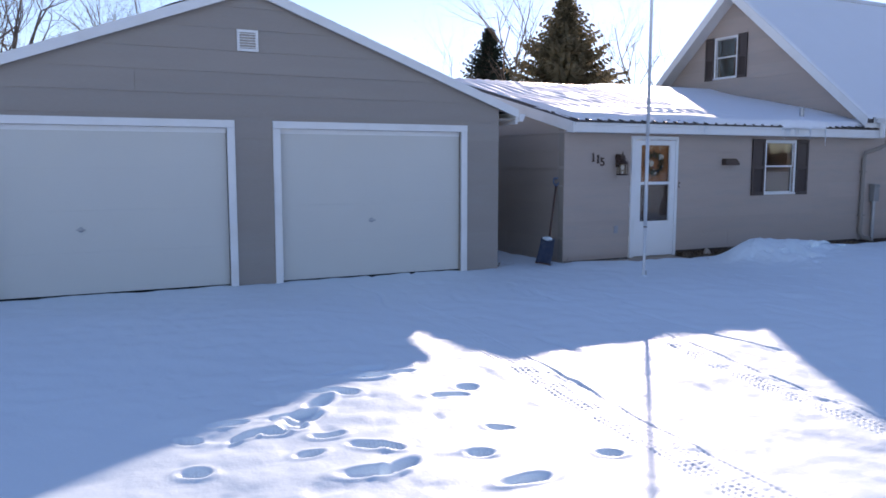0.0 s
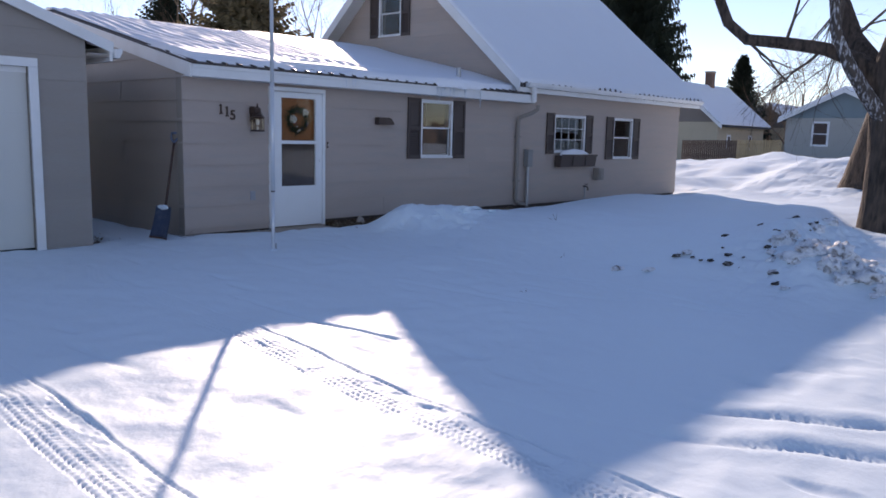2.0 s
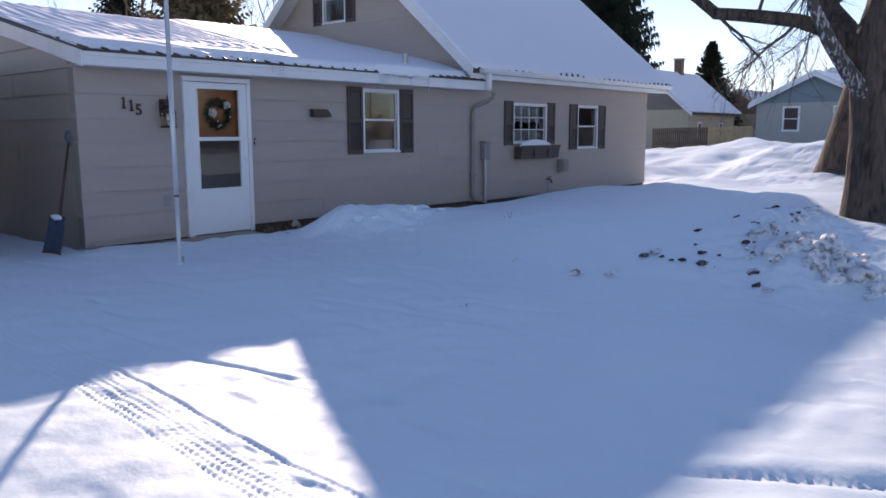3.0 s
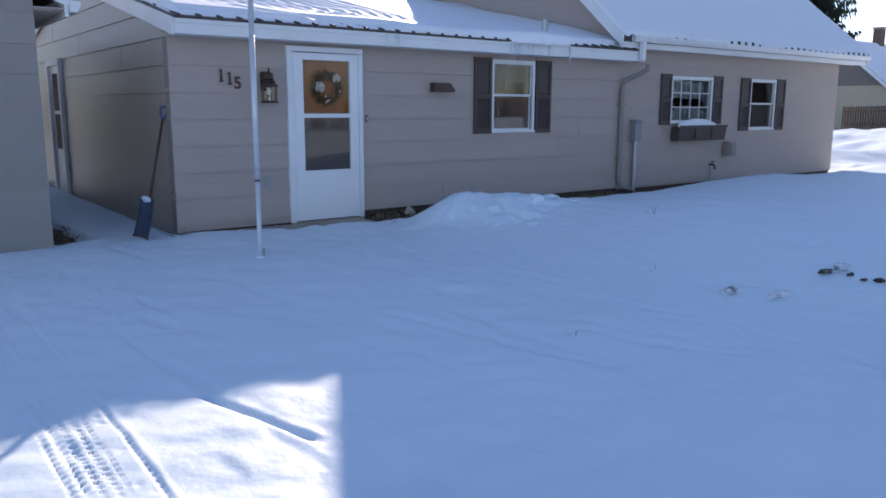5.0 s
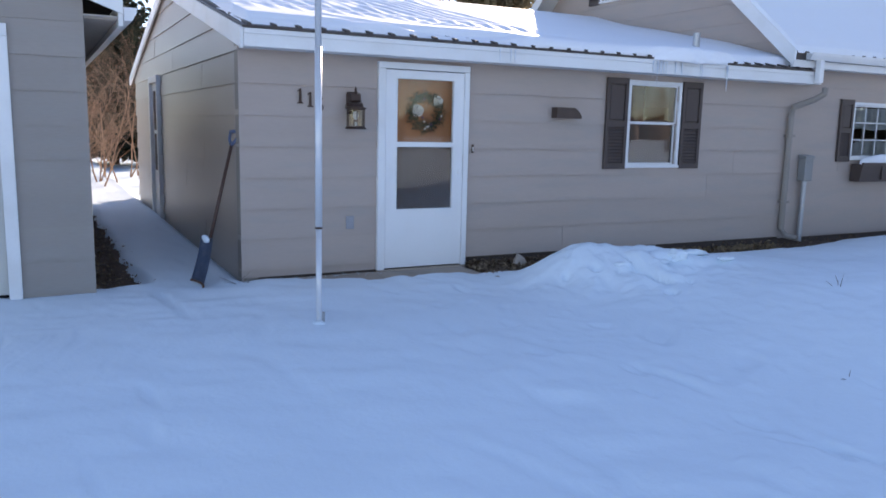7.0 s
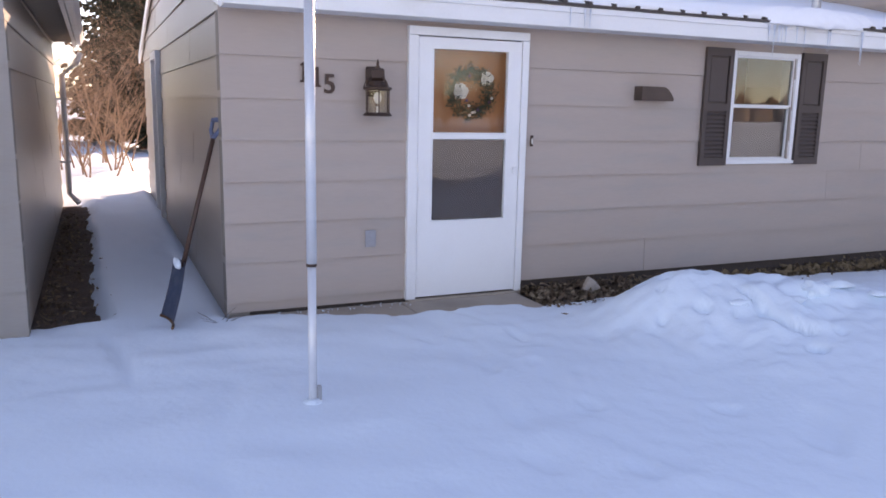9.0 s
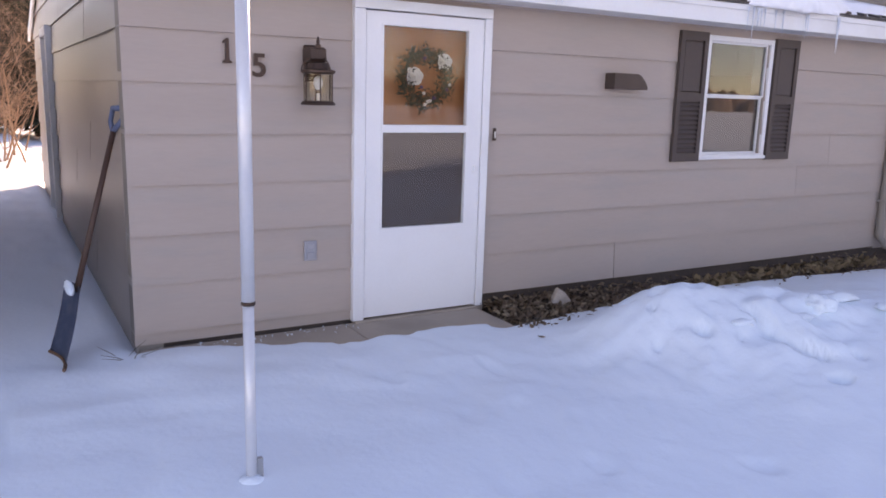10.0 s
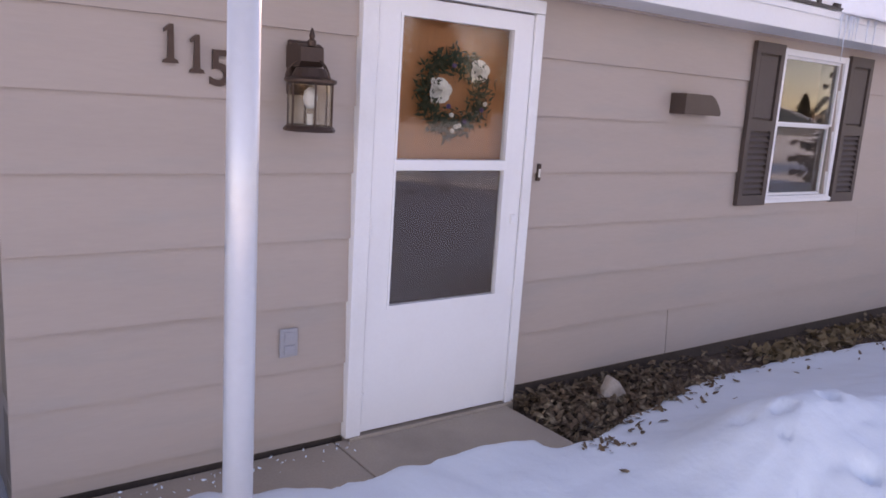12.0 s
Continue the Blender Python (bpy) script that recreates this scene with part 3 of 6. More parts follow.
sided_wall("wall_garage_side", "taupe lapped board garage side wall, colour darkened for walkway shade", (6.195 - 0.023, 0, 0), (0, 1, 0), (1, 0, 0), 10.37, 17.5, 0.0, 2.5, -0.235, 0.284,
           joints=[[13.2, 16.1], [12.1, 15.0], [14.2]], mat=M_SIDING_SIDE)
for nm, b in (("wall_garage_back", (-1.42, 6.04, 17.36, 17.5, -0.1, 2.5)), ("wall_garage_far", (-1.42, -1.28, 10.55, 17.36, -0.1, 2.5))):
    tagged(part(nm, boxed(*b), M_SIDING), "plain taupe rear wall of the garage", "wall", kind="structure")


def roof_slab(name, label, outline, axis, a, b, mat):
    return tagged(part(name, prism(bmesh.new(), outline, axis, a, b), mat), label, "roof", kind="structure")


def g_z(x):
    return G_TOP - G_SLOPE * abs(x - G_MID)


E0 = 4.12
roof_slab("roof_garage", "low gable garage roof of dark shingles", [(G_MID - E0, g_z(G_MID - E0) + 0.04), (G_MID, G_TOP + 0.04), (G_MID + E0, g_z(G_MID + E0) + 0.04),
          (G_MID + E0, g_z(G_MID + E0) + 0.09), (G_MID, G_TOP + 0.09), (G_MID - E0, g_z(G_MID - E0) + 0.09)], "y", 10.28, 17.75, M_SHINGLE)
for sgn in (-1, 1):
    xs0, xs1 = G_MID, G_MID + sgn * E0
    outline = [(xs0, g_z(xs0) - 0.045), (xs1, g_z(xs1) - 0.045), (xs1, g_z(xs1) + 0.085), (xs0, g_z(xs0) + 0.085)]
    tagged(part("trim_garage_rake", prism(bmesh.new(), outline, "y", 10.25, 10.285), M_WHITE), "white rake board on the garage gable", "trim", kind="structure")
    xs = np.linspace(G_MID, G_MID + sgn * (E0 - 0.12), 40) if sgn > 0 else np.linspace(G_MID - E0 + 0.12, G_MID, 40)
    ys = np.linspace(10.30, 17.7, 60)
    X, Y = np.meshgrid(xs, ys)
    t = 0.055 + 0.03 * field(X, Y, 0.9, 3) - 0.11 * (1 - step(0.1, 0.6, Y - 10.30)) * (0.6 + 0.4 * field(X, Y, 0.5, 4)) - 0.1 * (1 - step(0, 0.4, E0 - np.abs(X - G_MID)))
    snow = grid_object("roof_snow", xs, ys, G_TOP + 0.09 - G_SLOPE * np.abs(X - G_MID) + t, M_ROOFSNOW)
    tagged(snow, "thin wind-packed snow on the garage roof", "snow", kind="stuff")
# eave of the garage: fascia, gutter and ribbed soffit
ez = g_z(G_MID + E0)
tagged(part("trim_garage_fascia", boxed(6.46, 6.495, 10.285, 17.7, ez - 0.14, ez + 0.04), M_WHITE), "white eave board of the garage", "trim", kind="structure")
gut = thing("gutter", "white metal gutter along the garage eave", "gutter", 6.5, 10.24, ez)
prof = [(0, -0.10), (0.06, -0.10), (0.10, -0.03), (0.10, 0.01), (0.092, 0.01), (0.09, -0.02), (0.055, -0.09), (0.008, -0.09), (0.008, 0.01), (0, 0.01)]
part("trough", prism(bmesh.new(), prof, "y", 0.0, 7.45), M_WHITE, gut)
part("end_cap", prism(bmesh.new(), [(0, -0.10), (0.06, -0.10), (0.10, -0.03), (0.10, 0.01), (0, 0.01)], "y", -0.006, 0.0), M_WHITE, gut)
bm = bmesh.new()
box(bm, 6.19, 6.46, 10.30, 17.6, ez - 0.075, ez - 0.06)
for k in range(90):
    yk = 10.34 + k * 0.079
    box(bm, 6.20, 6.455, yk, yk + 0.03, ez - 0.09, ez - 0.074)
tagged(part("soffit_garage", bm, M_DARK), "dark ribbed soffit under the garage eave", "soffit", kind="structure")
spout = thing("downspout", "white downspout at the rear corner of the garage", "downspout", 6.285, 17.35, 0.05)
part("pipe", tube(bmesh.new(), [(0.26, 0.1, ez - 0.28), (0.2, 0.06, ez - 0.42), (0.0, 0.0, ez - 0.6), (0, 0, 0.15), (0.12, -0.1, 0.02)], [0.04] * 5, 8), M_WHITE, spout)
for z in (0.6, 1.5):
    part("strap", boxed(-0.09, 0.05, -0.05, 0.05, z, z + 0.03), M_WHITE, spout)


def garage_door(x0, x1, name, label, hx):
    d = thing(name, label, "garage door", (x0 + x1) / 2, GARAGE_FRONT, 0, kind="structure")
    w = (x1 - x0) / 2
    tw = 0.10
    part("trim_side", boxed(-w - tw, -w, -0.042, 0.01, 0.0, 2.165, 0.004), M_WHITE, d)
    part("trim_side", boxed(w, w + tw, -0.042, 0.01, 0.0, 2.165, 0.004), M_WHITE, d)
    part("trim_head", boxed(-w - tw, w + tw, -0.044, 0.01, 2.167, 2.267, 0.004), M_WHITE, d)
    part("stop", boxed(-w, w, 0.045, 0.07, 2.1, 2.166), M_WHITE, d)
    h = 2.115 / 4
    for k in range(4):
        z0 = 0.05 + k * h
        bm = bmesh.new()
        box(bm, -w + 0.004, w - 0.004, 0.05, 0.10, z0 + 0.0004, z0 + h - 0.0004, 0.0012)
        part("panel", bm, M_GARAGE, d)
    part("bottom_seal", boxed(-w, w, 0.046, 0.10, -0.05, 0.05), M_BLACK, d, "black rubber bottom seal")
    hb = bmesh.new()
    zc = 0.865
    lathe(hb, [(0.035, 0), (0.035, 0.008), (0.014, 0.012), (0.012, 0.035)], 14)
    bmesh.ops.transform(hb, matrix=pose(hx - (x0 + x1) / 2, 0.05, zc, 90), verts=hb.verts)
    box(hb, hx - (x0 + x1) / 2 - 0.055, hx - (x0 + x1) / 2 + 0.055, 0.008, 0.022, zc - 0.010, zc + 0.010, 0.004)
    part("handle", hb, M_GALV, d, "small steel T handle")
    return d


garage_door(-0.77, 2.02, "door_1", "closed ivory sectional garage door in white trim", 0.20)
garage_door(2.735, 5.53, "door_2", "closed ivory sectional garage door in white trim", 4.08)
v = thing("gable_vent", "white louvred gable vent", "vent", 2.325, GARAGE_FRONT, 3.315)
for nm, b in (("frame", (-0.14, 0.14, -0.045, -0.02, 0.105, 0.14)), ("frame", (-0.14, 0.14, -0.045, -0.02, -0.14, -0.105)), ("frame", (-0.14, -0.105, -0.045, -0.02, -0.105, 0.105)), ("frame", (0.105, 0.14, -0.045, -0.02, -0.105, 0.105))):
    part(nm, boxed(*b, bevel=0.003), M_WHITE, v)
part("backing", boxed(-0.105, 0.105, -0.028, -0.022, -0.105, 0.105), M_DARK, v)
for k in range(6):
    bm = boxed(-0.105, 0.105, -0.008, 0.008, -0.003, 0.003)
    bmesh.ops.transform(bm, matrix=pose(0, -0.034, -0.088 + k * 0.035, 35), verts=bm.verts)
    part("slat", bm, M_WHITE, v)

# ---- entry wing ----
W_SLOPE, W_EAVE, W_RIDGE = 0.230, 10.07, 14.7


def w_z(y):
    return 2.375 + W_SLOPE * (y - W_EAVE) if y <= W_RIDGE else 2.375 + W_SLOPE * (2 * W_RIDGE - W_EAVE - y)


sided_wall("wall_entry_front", "taupe lapped board front wall of the entry wing", (0, FRONT, 0), (1, 0, 0), (0, -1, 0), 7.47, 14.88, 0.055, 2.375, -0.168, 0.2945,
           [(8.89, 9.85, 0.0, 2.12), (12.11, 12.86, 1.13, 2.09), (9.85, 14.9, 0.0, 0.125)], joints=[[], [11.2], [], [13.45], [13.9], [], [], [], []])
planes = [(-W_SLOPE, 1, 2.375 - 0.09 - W_SLOPE * W_EAVE), (W_SLOPE, 1, 2.375 - 0.09 + W_SLOPE * (2 * W_RIDGE - W_EAVE))]
sided_wall("wall_entry_side", "glossy taupe lapped board side wall, colour darkened for walkway shade", (7.47 + 0.023, 0, 0), (0, -1, 0), (-1, 0, 0), -18.8, -10.412, 0.0, 3.7, -0.168, 0.2945,
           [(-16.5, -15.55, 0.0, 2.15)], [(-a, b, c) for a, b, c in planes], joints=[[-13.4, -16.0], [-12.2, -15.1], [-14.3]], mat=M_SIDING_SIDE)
tagged(part("wall_entry_back", boxed(7.6, 14.9, 18.66, 18.8, -0.1, 2.4), M_SIDING), "plain taupe rear wall of the entry wing", "wall", kind="structure")
# these strips carry the painted shade of the gap below the boards
tagged(part("foundation", boxed(7.50, 8.87, 10.425, 10.5, -0.3, 0.07), M_FOOTING), "footing below the entry siding, coloured for soil and gap shade", "foundation", kind="structure")
tagged(part("foundation", boxed(9.88, 22.13, 10.425, 10.5, -0.3, 0.13), M_FOOTING), "concrete footing below the siding, coloured for soil and gap shade", "foundation", kind="structure")

ro = [(W_EAVE, w_z(W_EAVE) - 0.022), (W_RIDGE, w_z(W_RIDGE) - 0.07), (2 * W_RIDGE - W_EAVE, w_z(W_EAVE) - 0.07), (2 * W_RIDGE - W_EAVE, w_z(W_EAVE)), (W_RIDGE, w_z(W_RIDGE)), (W_EAVE, w_z(W_EAVE))]
roof_wing = roof_slab("roof_entry", "low brown ribbed metal roof half covered in snow", ro, "x", 7.44, 14.88, M_METALROOF)
for k in range(33):
    xk = 7.48 + k * 0.229
    o = [(W_EAVE - 0.012, w_z(W_EAVE) - 0.003), (W_RIDGE, w_z(W_RIDGE)), (W_RIDGE, w_z(W_RIDGE) + 0.022), (W_EAVE - 0.012, w_z(W_EAVE) + 0.019)]
    part("rib", prism(bmesh.new(), o, "x", xk, xk + 0.035), M_METALROOF, roof_wing)
fas = tagged(part("trim_entry_fascia", boxed(7.455, 15.09, 10.095, 10.125, 2.195, 2.352, 0.004), M_WHITE), "white eave board over the front door", "trim", kind="structure")
tagged(part("trim_entry_drip", boxed(7.455, 15.09, 10.078, 10.094, 2.305, 2.351, 0.005), M_WHITE), "white drip edge", "trim", kind="structure")
tagged(part("soffit_entry", boxed(7.48, 15.09, 10.126, 10.40, 2.20, 2.215), M_WHITE), "white soffit under the eave", "soffit", kind="structure")
o = [(10.095, 2.18), (W_RIDGE, w_z(W_RIDGE) - 0.19), (2 * W_RIDGE - 10.095, 2.18), (2 * W_RIDGE - 10.095, 2.32), (W_RIDGE, w_z(W_RIDGE) - 0.015), (10.095, 2.36)]
tagged(part("trim_entry_rake", prism(bmesh.new(), o, "x", 7.425, 7.452), M_WHITE), "white rake board on the entry wing", "trim", kind="structure")

xs, ys = np.linspace(7.47, 14.87, 300), np.concatenate((np.linspace(W_EAVE - 0.10, W_EAVE - 0.008, 12), np.linspace(W_EAVE, W_RIDGE, 170)))
X, Y = np.meshgrid(xs, ys)
D = Y - W_EAVE
lip = np.exp(-((X - 12.75) / 0.70) ** 4) * (0.75 + 0.25 * field(X, X * 0 + 2, 0.3, 26))
bare = 0.035 + 0.09 * (0.5 + 0.5 * field(X, Y, 0.5, 21)) + 0.07 * step(13.5, 14.0, X) + 0.05 * np.exp(-((X - 11.7) / 0.5) ** 2)
bare = bare * (1 - 0.65 * step(10.0, 10.8, X) * (1 - step(13.3, 13.7, X)))
bare = bare * (1 - lip) - 0.10 * lip
T = 0.09 + 0.025 * field(X, Y, 1.1, 22) + 0.035 * lip * (1 - step(0.3, 1.5, D)) + 0.02 * step(11.2, 12.5, X)
T = T - 0.12 * (1 - step(bare - 0.07, bare + 0.05, D))
left = (1 - step(10.8, 11.6, X))
T = T - left * 0.15 * np.clip(field(X * 0.7 + D, D * 2.3, 0.42, 23) - 0.12, 0, 1) * np.exp(-((D - 0.42) / 0.38) ** 2) * 1.6
T = T - left * 0.050 * step(0.9, 1.8, D) + left * 0.012 * field(X, Y * 0.25, 0.11, 24) * step(0.9, 1.8, D)
T = T + left * 0.020 * np.clip(np.cos((X - 7.4975) * 2 * math.pi / 0.229), -0.4, 1) * step(0.4, 1.0, D)
T = T - 0.1 * (1 - step(0.0, 0.06, X - 7.47))
lipc = np.clip(lip * 1.15, 0, 1)
turn = np.clip(-D / 0.10, 0, 1)
crest = np.maximum(T, 0.0)
low = 2.342 - 0.022 * np.clip(field(X, X * 0 + 3, 0.16, 27), 0, 1)
Z = 2.375 + W_SLOPE * np.maximum(D, 0) + T
nose = (2.375 + crest) * (0.5 + 0.5 * np.cos(math.pi * turn)) + low * (0.5 - 0.5 * np.cos(math.pi * turn))
Z = np.where(D < 0, nose * lipc + 2.36 * (1 - lipc), Z)
reach = (0.055 + 0.025 * field(X, X * 0, 0.13, 25) + 0.012 * field(X, Z * 2, 0.05, 30)) * np.sin(math.pi * turn * 0.8)
Y = np.where(D < 0, W_EAVE - (reach + 0.008) * lipc + 0.05 * (1 - lipc), Y)
Z = np.where((D >= 0) & (D < 0.12), np.maximum(Z, 2.375 + W_SLOPE * D - 0.015), Z)
tagged(grid_object("roof_snow", X, Y, Z, M_ROOFSNOW), "melting snow sheet on the entry roof with bare patches at the eave", "snow", kind="stuff")
tagged(part("roof_ridge_cap", prism(bmesh.new(), [(W_RIDGE - 0.16, w_z(W_RIDGE) - 0.01), (W_RIDGE, w_z(W_RIDGE) + 0.045), (W_RIDGE + 0.16, w_z(W_RIDGE) - 0.01)], "x", 7.44, 14.88), M_WHITE), "pale metal ridge cap", "roof", kind="structure")

# icicles under the eave
rnd = random.Random(4)
for k in range(16):
    xk = rnd.choice((rnd.uniform(11.9, 13.4), rnd.uniform(11.9, 13.4), rnd.uniform(12.0, 12.9), rnd.uniform(10.0, 10.4)))
    ln = rnd.uniform(0.14, 0.32) if xk > 11.8 else rnd.uniform(0.1, 0.22)
    ic = thing("icicle", "thin clear icicle hanging from the eave", "icicle", xk, 10.062 if xk > 11.8 else 10.07, 2.336, "icicles")
    smooth(part("ice", lathe(bmesh.new(), [(0.0012, -ln), (0.004, -ln * 0.6), (0.006, -ln * 0.25), (0.010, 0.0)], 8), M_ICE, ic))

vp = thing("vent_pipe", "grey roof vent pipe in snow", "vent pipe", 13.40, 10.70, w_z(10.70))
part("pipe", lathe(bmesh.new(), [(0.045, -0.05), (0.045, 0.27), (0.038, 0.275), (0.036, 0.24)], 16), M_GALV, vp)
part("flashing", lathe(bmesh.new(), [(0.09, -0.03), (0.09, 0.01), (0.05, 0.05)], 16), M_GALV, vp)

# ---- main house ----
H_Y0, H_RIDGE, H_SLOPE = 10.08, 13.84, 0.865


def h_z(y):
    return 2.60 + H_SLOPE * (y - H_Y0) if y <= H_RIDGE else 2.60 + H_SLOPE * (2 * H_RIDGE - H_Y0 - y)


sided_wall("wall_house_front", "taupe lapped board front wall of the main house", (0, FRONT, 0), (1, 0, 0), (0, -1, 0), 14.88, 22.15, 0.10, 2.56, -0.168, 0.2945,
           [(16.27, 17.40, 1.22, 1.97), (18.75, 19.57, 1.08, 1.98)], joints=[[18.1], [], [20.3], [], [16.0], [], [], [], []], lap=0.010)
hp = [(-H_SLOPE, 1, 2.60 - 0.12 - H_SLOPE * H_Y0), (H_SLOPE, 1, 2.60 - 0.12 + H_SLOPE * (2 * H_RIDGE - H_Y0))]
sided_wall("wall_house_gable", "taupe lapped board gable wall above the entry roof", (14.90, 0, 0), (0, -1, 0), (-1, 0, 0), -17.1, -10.425, 2.0, 5.9, 1.615, 0.297,
           [(-14.53, -13.87, 3.80, 4.73)], [(-a, b, c) for a, b, c in hp], joints=[[], [-12.4], [], [-15.2], [], [], [], [], [], [], [], [], []], lap=0.010)
tagged(part("wall_house_right", prism(bmesh.new(), [(10.425, -0.1), (17.1, -0.1), (17.1, 2.5), (13.8, 5.7), (10.425, 2.7)], "x", 22.0, 22.14), M_SIDING), "plain taupe far gable wall", "wall", kind="structure")
tagged(part("wall_house_back", boxed(14.9, 21.98, 16.96, 17.1, -0.1, 2.5), M_SIDING), "plain taupe rear wall of the house", "wall", kind="structure")
HX0, HX1 = 14.50, 22.72
ro = [(H_Y0, h_z(H_Y0) - 0.11), (H_RIDGE, h_z(H_RIDGE) - 0.11), (2 * H_RIDGE - H_Y0, 2.49), (2 * H_RIDGE - H_Y0, 2.60), (H_RIDGE, h_z(H_RIDGE)), (H_Y0, h_z(H_Y0))]
roof_house = roof_slab("roof_house", "steep brown ribbed metal roof under smooth snow", ro, "x", HX0, HX1, M_METALROOF)
for k in range(36):
    xk = HX0 + 0.06 + k * 0.229
    o = [(H_Y0 - 0.012, h_z(H_Y0) - 0.003), (H_Y0 + 0.8, h_z(H_Y0 + 0.8)), (H_Y0 + 0.8, h_z(H_Y0 + 0.8) + 0.015), (H_Y0 - 0.012, h_z(H_Y0) + 0.015)]
    part("rib", prism(bmesh.new(), o, "x", xk, xk + 0.06), M_METALROOF, roof_house)
for a, b in ((HX0 - 0.03, HX0), (HX1, HX1 + 0.03)):
    o = [(H_Y0 - 0.02, h_z(H_Y0) - 0.20), (H_RIDGE, h_z(H_RIDGE) - 0.22), (2 * H_RIDGE - H_Y0, 2.39), (2 * H_RIDGE - H_Y0, 2.61), (H_RIDGE, h_z(H_RIDGE) + 0.03), (H_Y0 - 0.02, h_z(H_Y0) + 0.02)]
    tagged(part("trim_house_rake", prism(bmesh.new(), o, "x", a, b), M_WHITE), "white rake board on the house gable", "trim", kind="structure")
for (ya, za, yb, zb) in ((H_Y0, h_z(H_Y0), H_RIDGE, h_z(H_RIDGE)), (H_RIDGE, h_z(H_RIDGE), 2 * H_RIDGE - H_Y0, 2.60)):
    o = [(ya, za - 0.125), (yb, zb - 0.125), (yb, zb - 0.113), (ya, za - 0.113)]
    tagged(part("soffit_house", prism(bmesh.new(), o, "x", HX0, 14.89), M_WHITE), "white soffit under the rake", "soffit", kind="structure")
tagged(part("trim_house_fascia", boxed(HX0, HX1, 10.10, 10.13, 2.40, 2.50), M_WHITE), "white eave board of the house", "trim", kind="structure")
tagged(part("soffit_house_eave", boxed(14.9, HX1, 10.131, 10.40, 2.42, 2.435), M_WHITE), "white soffit of the house eave", "soffit", kind="structure")
gut = thing("gutter", "white half-round gutter along the house eave", "gutter", 14.72, 10.068, 2.585)
part("trough", prism(bmesh.new(), [(0.008, 0.0), (0.008, -0.09), (-0.05, -0.09), (-0.09, -0.03), (-0.095, 0.0), (-0.085, 0.0), (-0.08, -0.025), (-0.045, -0.08), (0.0, -0.08), (0.0, 0.0)], "x", 0.0, HX1 - 14.72), M_WHITE, gut)
part("drop_pipe", boxed(0.17, 0.25, -0.09, -0.01, -0.38, -0.085, 0.01), M_WHITE, gut)

xs, ys = np.linspace(HX0 - 0.02, HX1 + 0.02, 420), np.concatenate((np.linspace(H_Y0 - 0.035, H_Y0 - 0.005, 5), np.linspace(H_Y0, H_Y0 + 0.5, 40), np.linspace(H_Y0 + 0.52, H_RIDGE, 60)))
X, Y = np.meshgrid(xs, ys)
D = Y - H_Y0
T = 0.09 + 0.012 * field(X, Y, 1.6, 31) + 0.004 * field(X, Y, 0.25, 32)
ph = ((X - HX0 - 0.06) % 0.229) / 0.229
hollow = step(0.3, 0.42, ph) * (1 - step(0.72, 0.86, ph)) * np.clip(0.75 + 0.9 * field(X, X * 0, 0.9, 34), 0, 1)
bottom = -0.03 + 0.085 * hollow
front = np.clip(-D / 0.035, 0, 1)
T = np.where(D < 0, (T - 0.02) * (1 - front) + bottom * front - H_SLOPE * D, T - 0.02 * (1 - step(0, 0.15, D)))
T = T - 0.14 * (np.minimum(X - HX0, HX1 - X) < -0.01)
tagged(grid_object("roof_snow", xs, ys, 2.60 + H_SLOPE * D + T, M_ROOFSNOW), "smooth unbroken snow on the steep house roof", "snow", kind="stuff")
tagged(part("roof_ridge_cap", prism(bmesh.new(), [(H_RIDGE - 0.14, h_z(H_RIDGE) + 0.0), (H_RIDGE, h_z(H_RIDGE) + 0.13), (H_RIDGE + 0.14, h_z(H_RIDGE) + 0.0)], "x", HX0, HX1), M_WHITE), "snowy metal ridge cap", "roof", kind="structure")
flue = thing("flue_pipe", "short galvanised flue pipe on the ridge", "flue", 17.9, 14.05, h_z(14.05))
part("pipe", lathe(bmesh.new(), [(0.07, -0.1), (0.07, 0.30)], 16), M_GALV, flue)
part("cap", lathe(bmesh.new(), [(0.11, 0.32), (0.11, 0.36), (0.02, 0.40)], 16), M_GALV, flue)


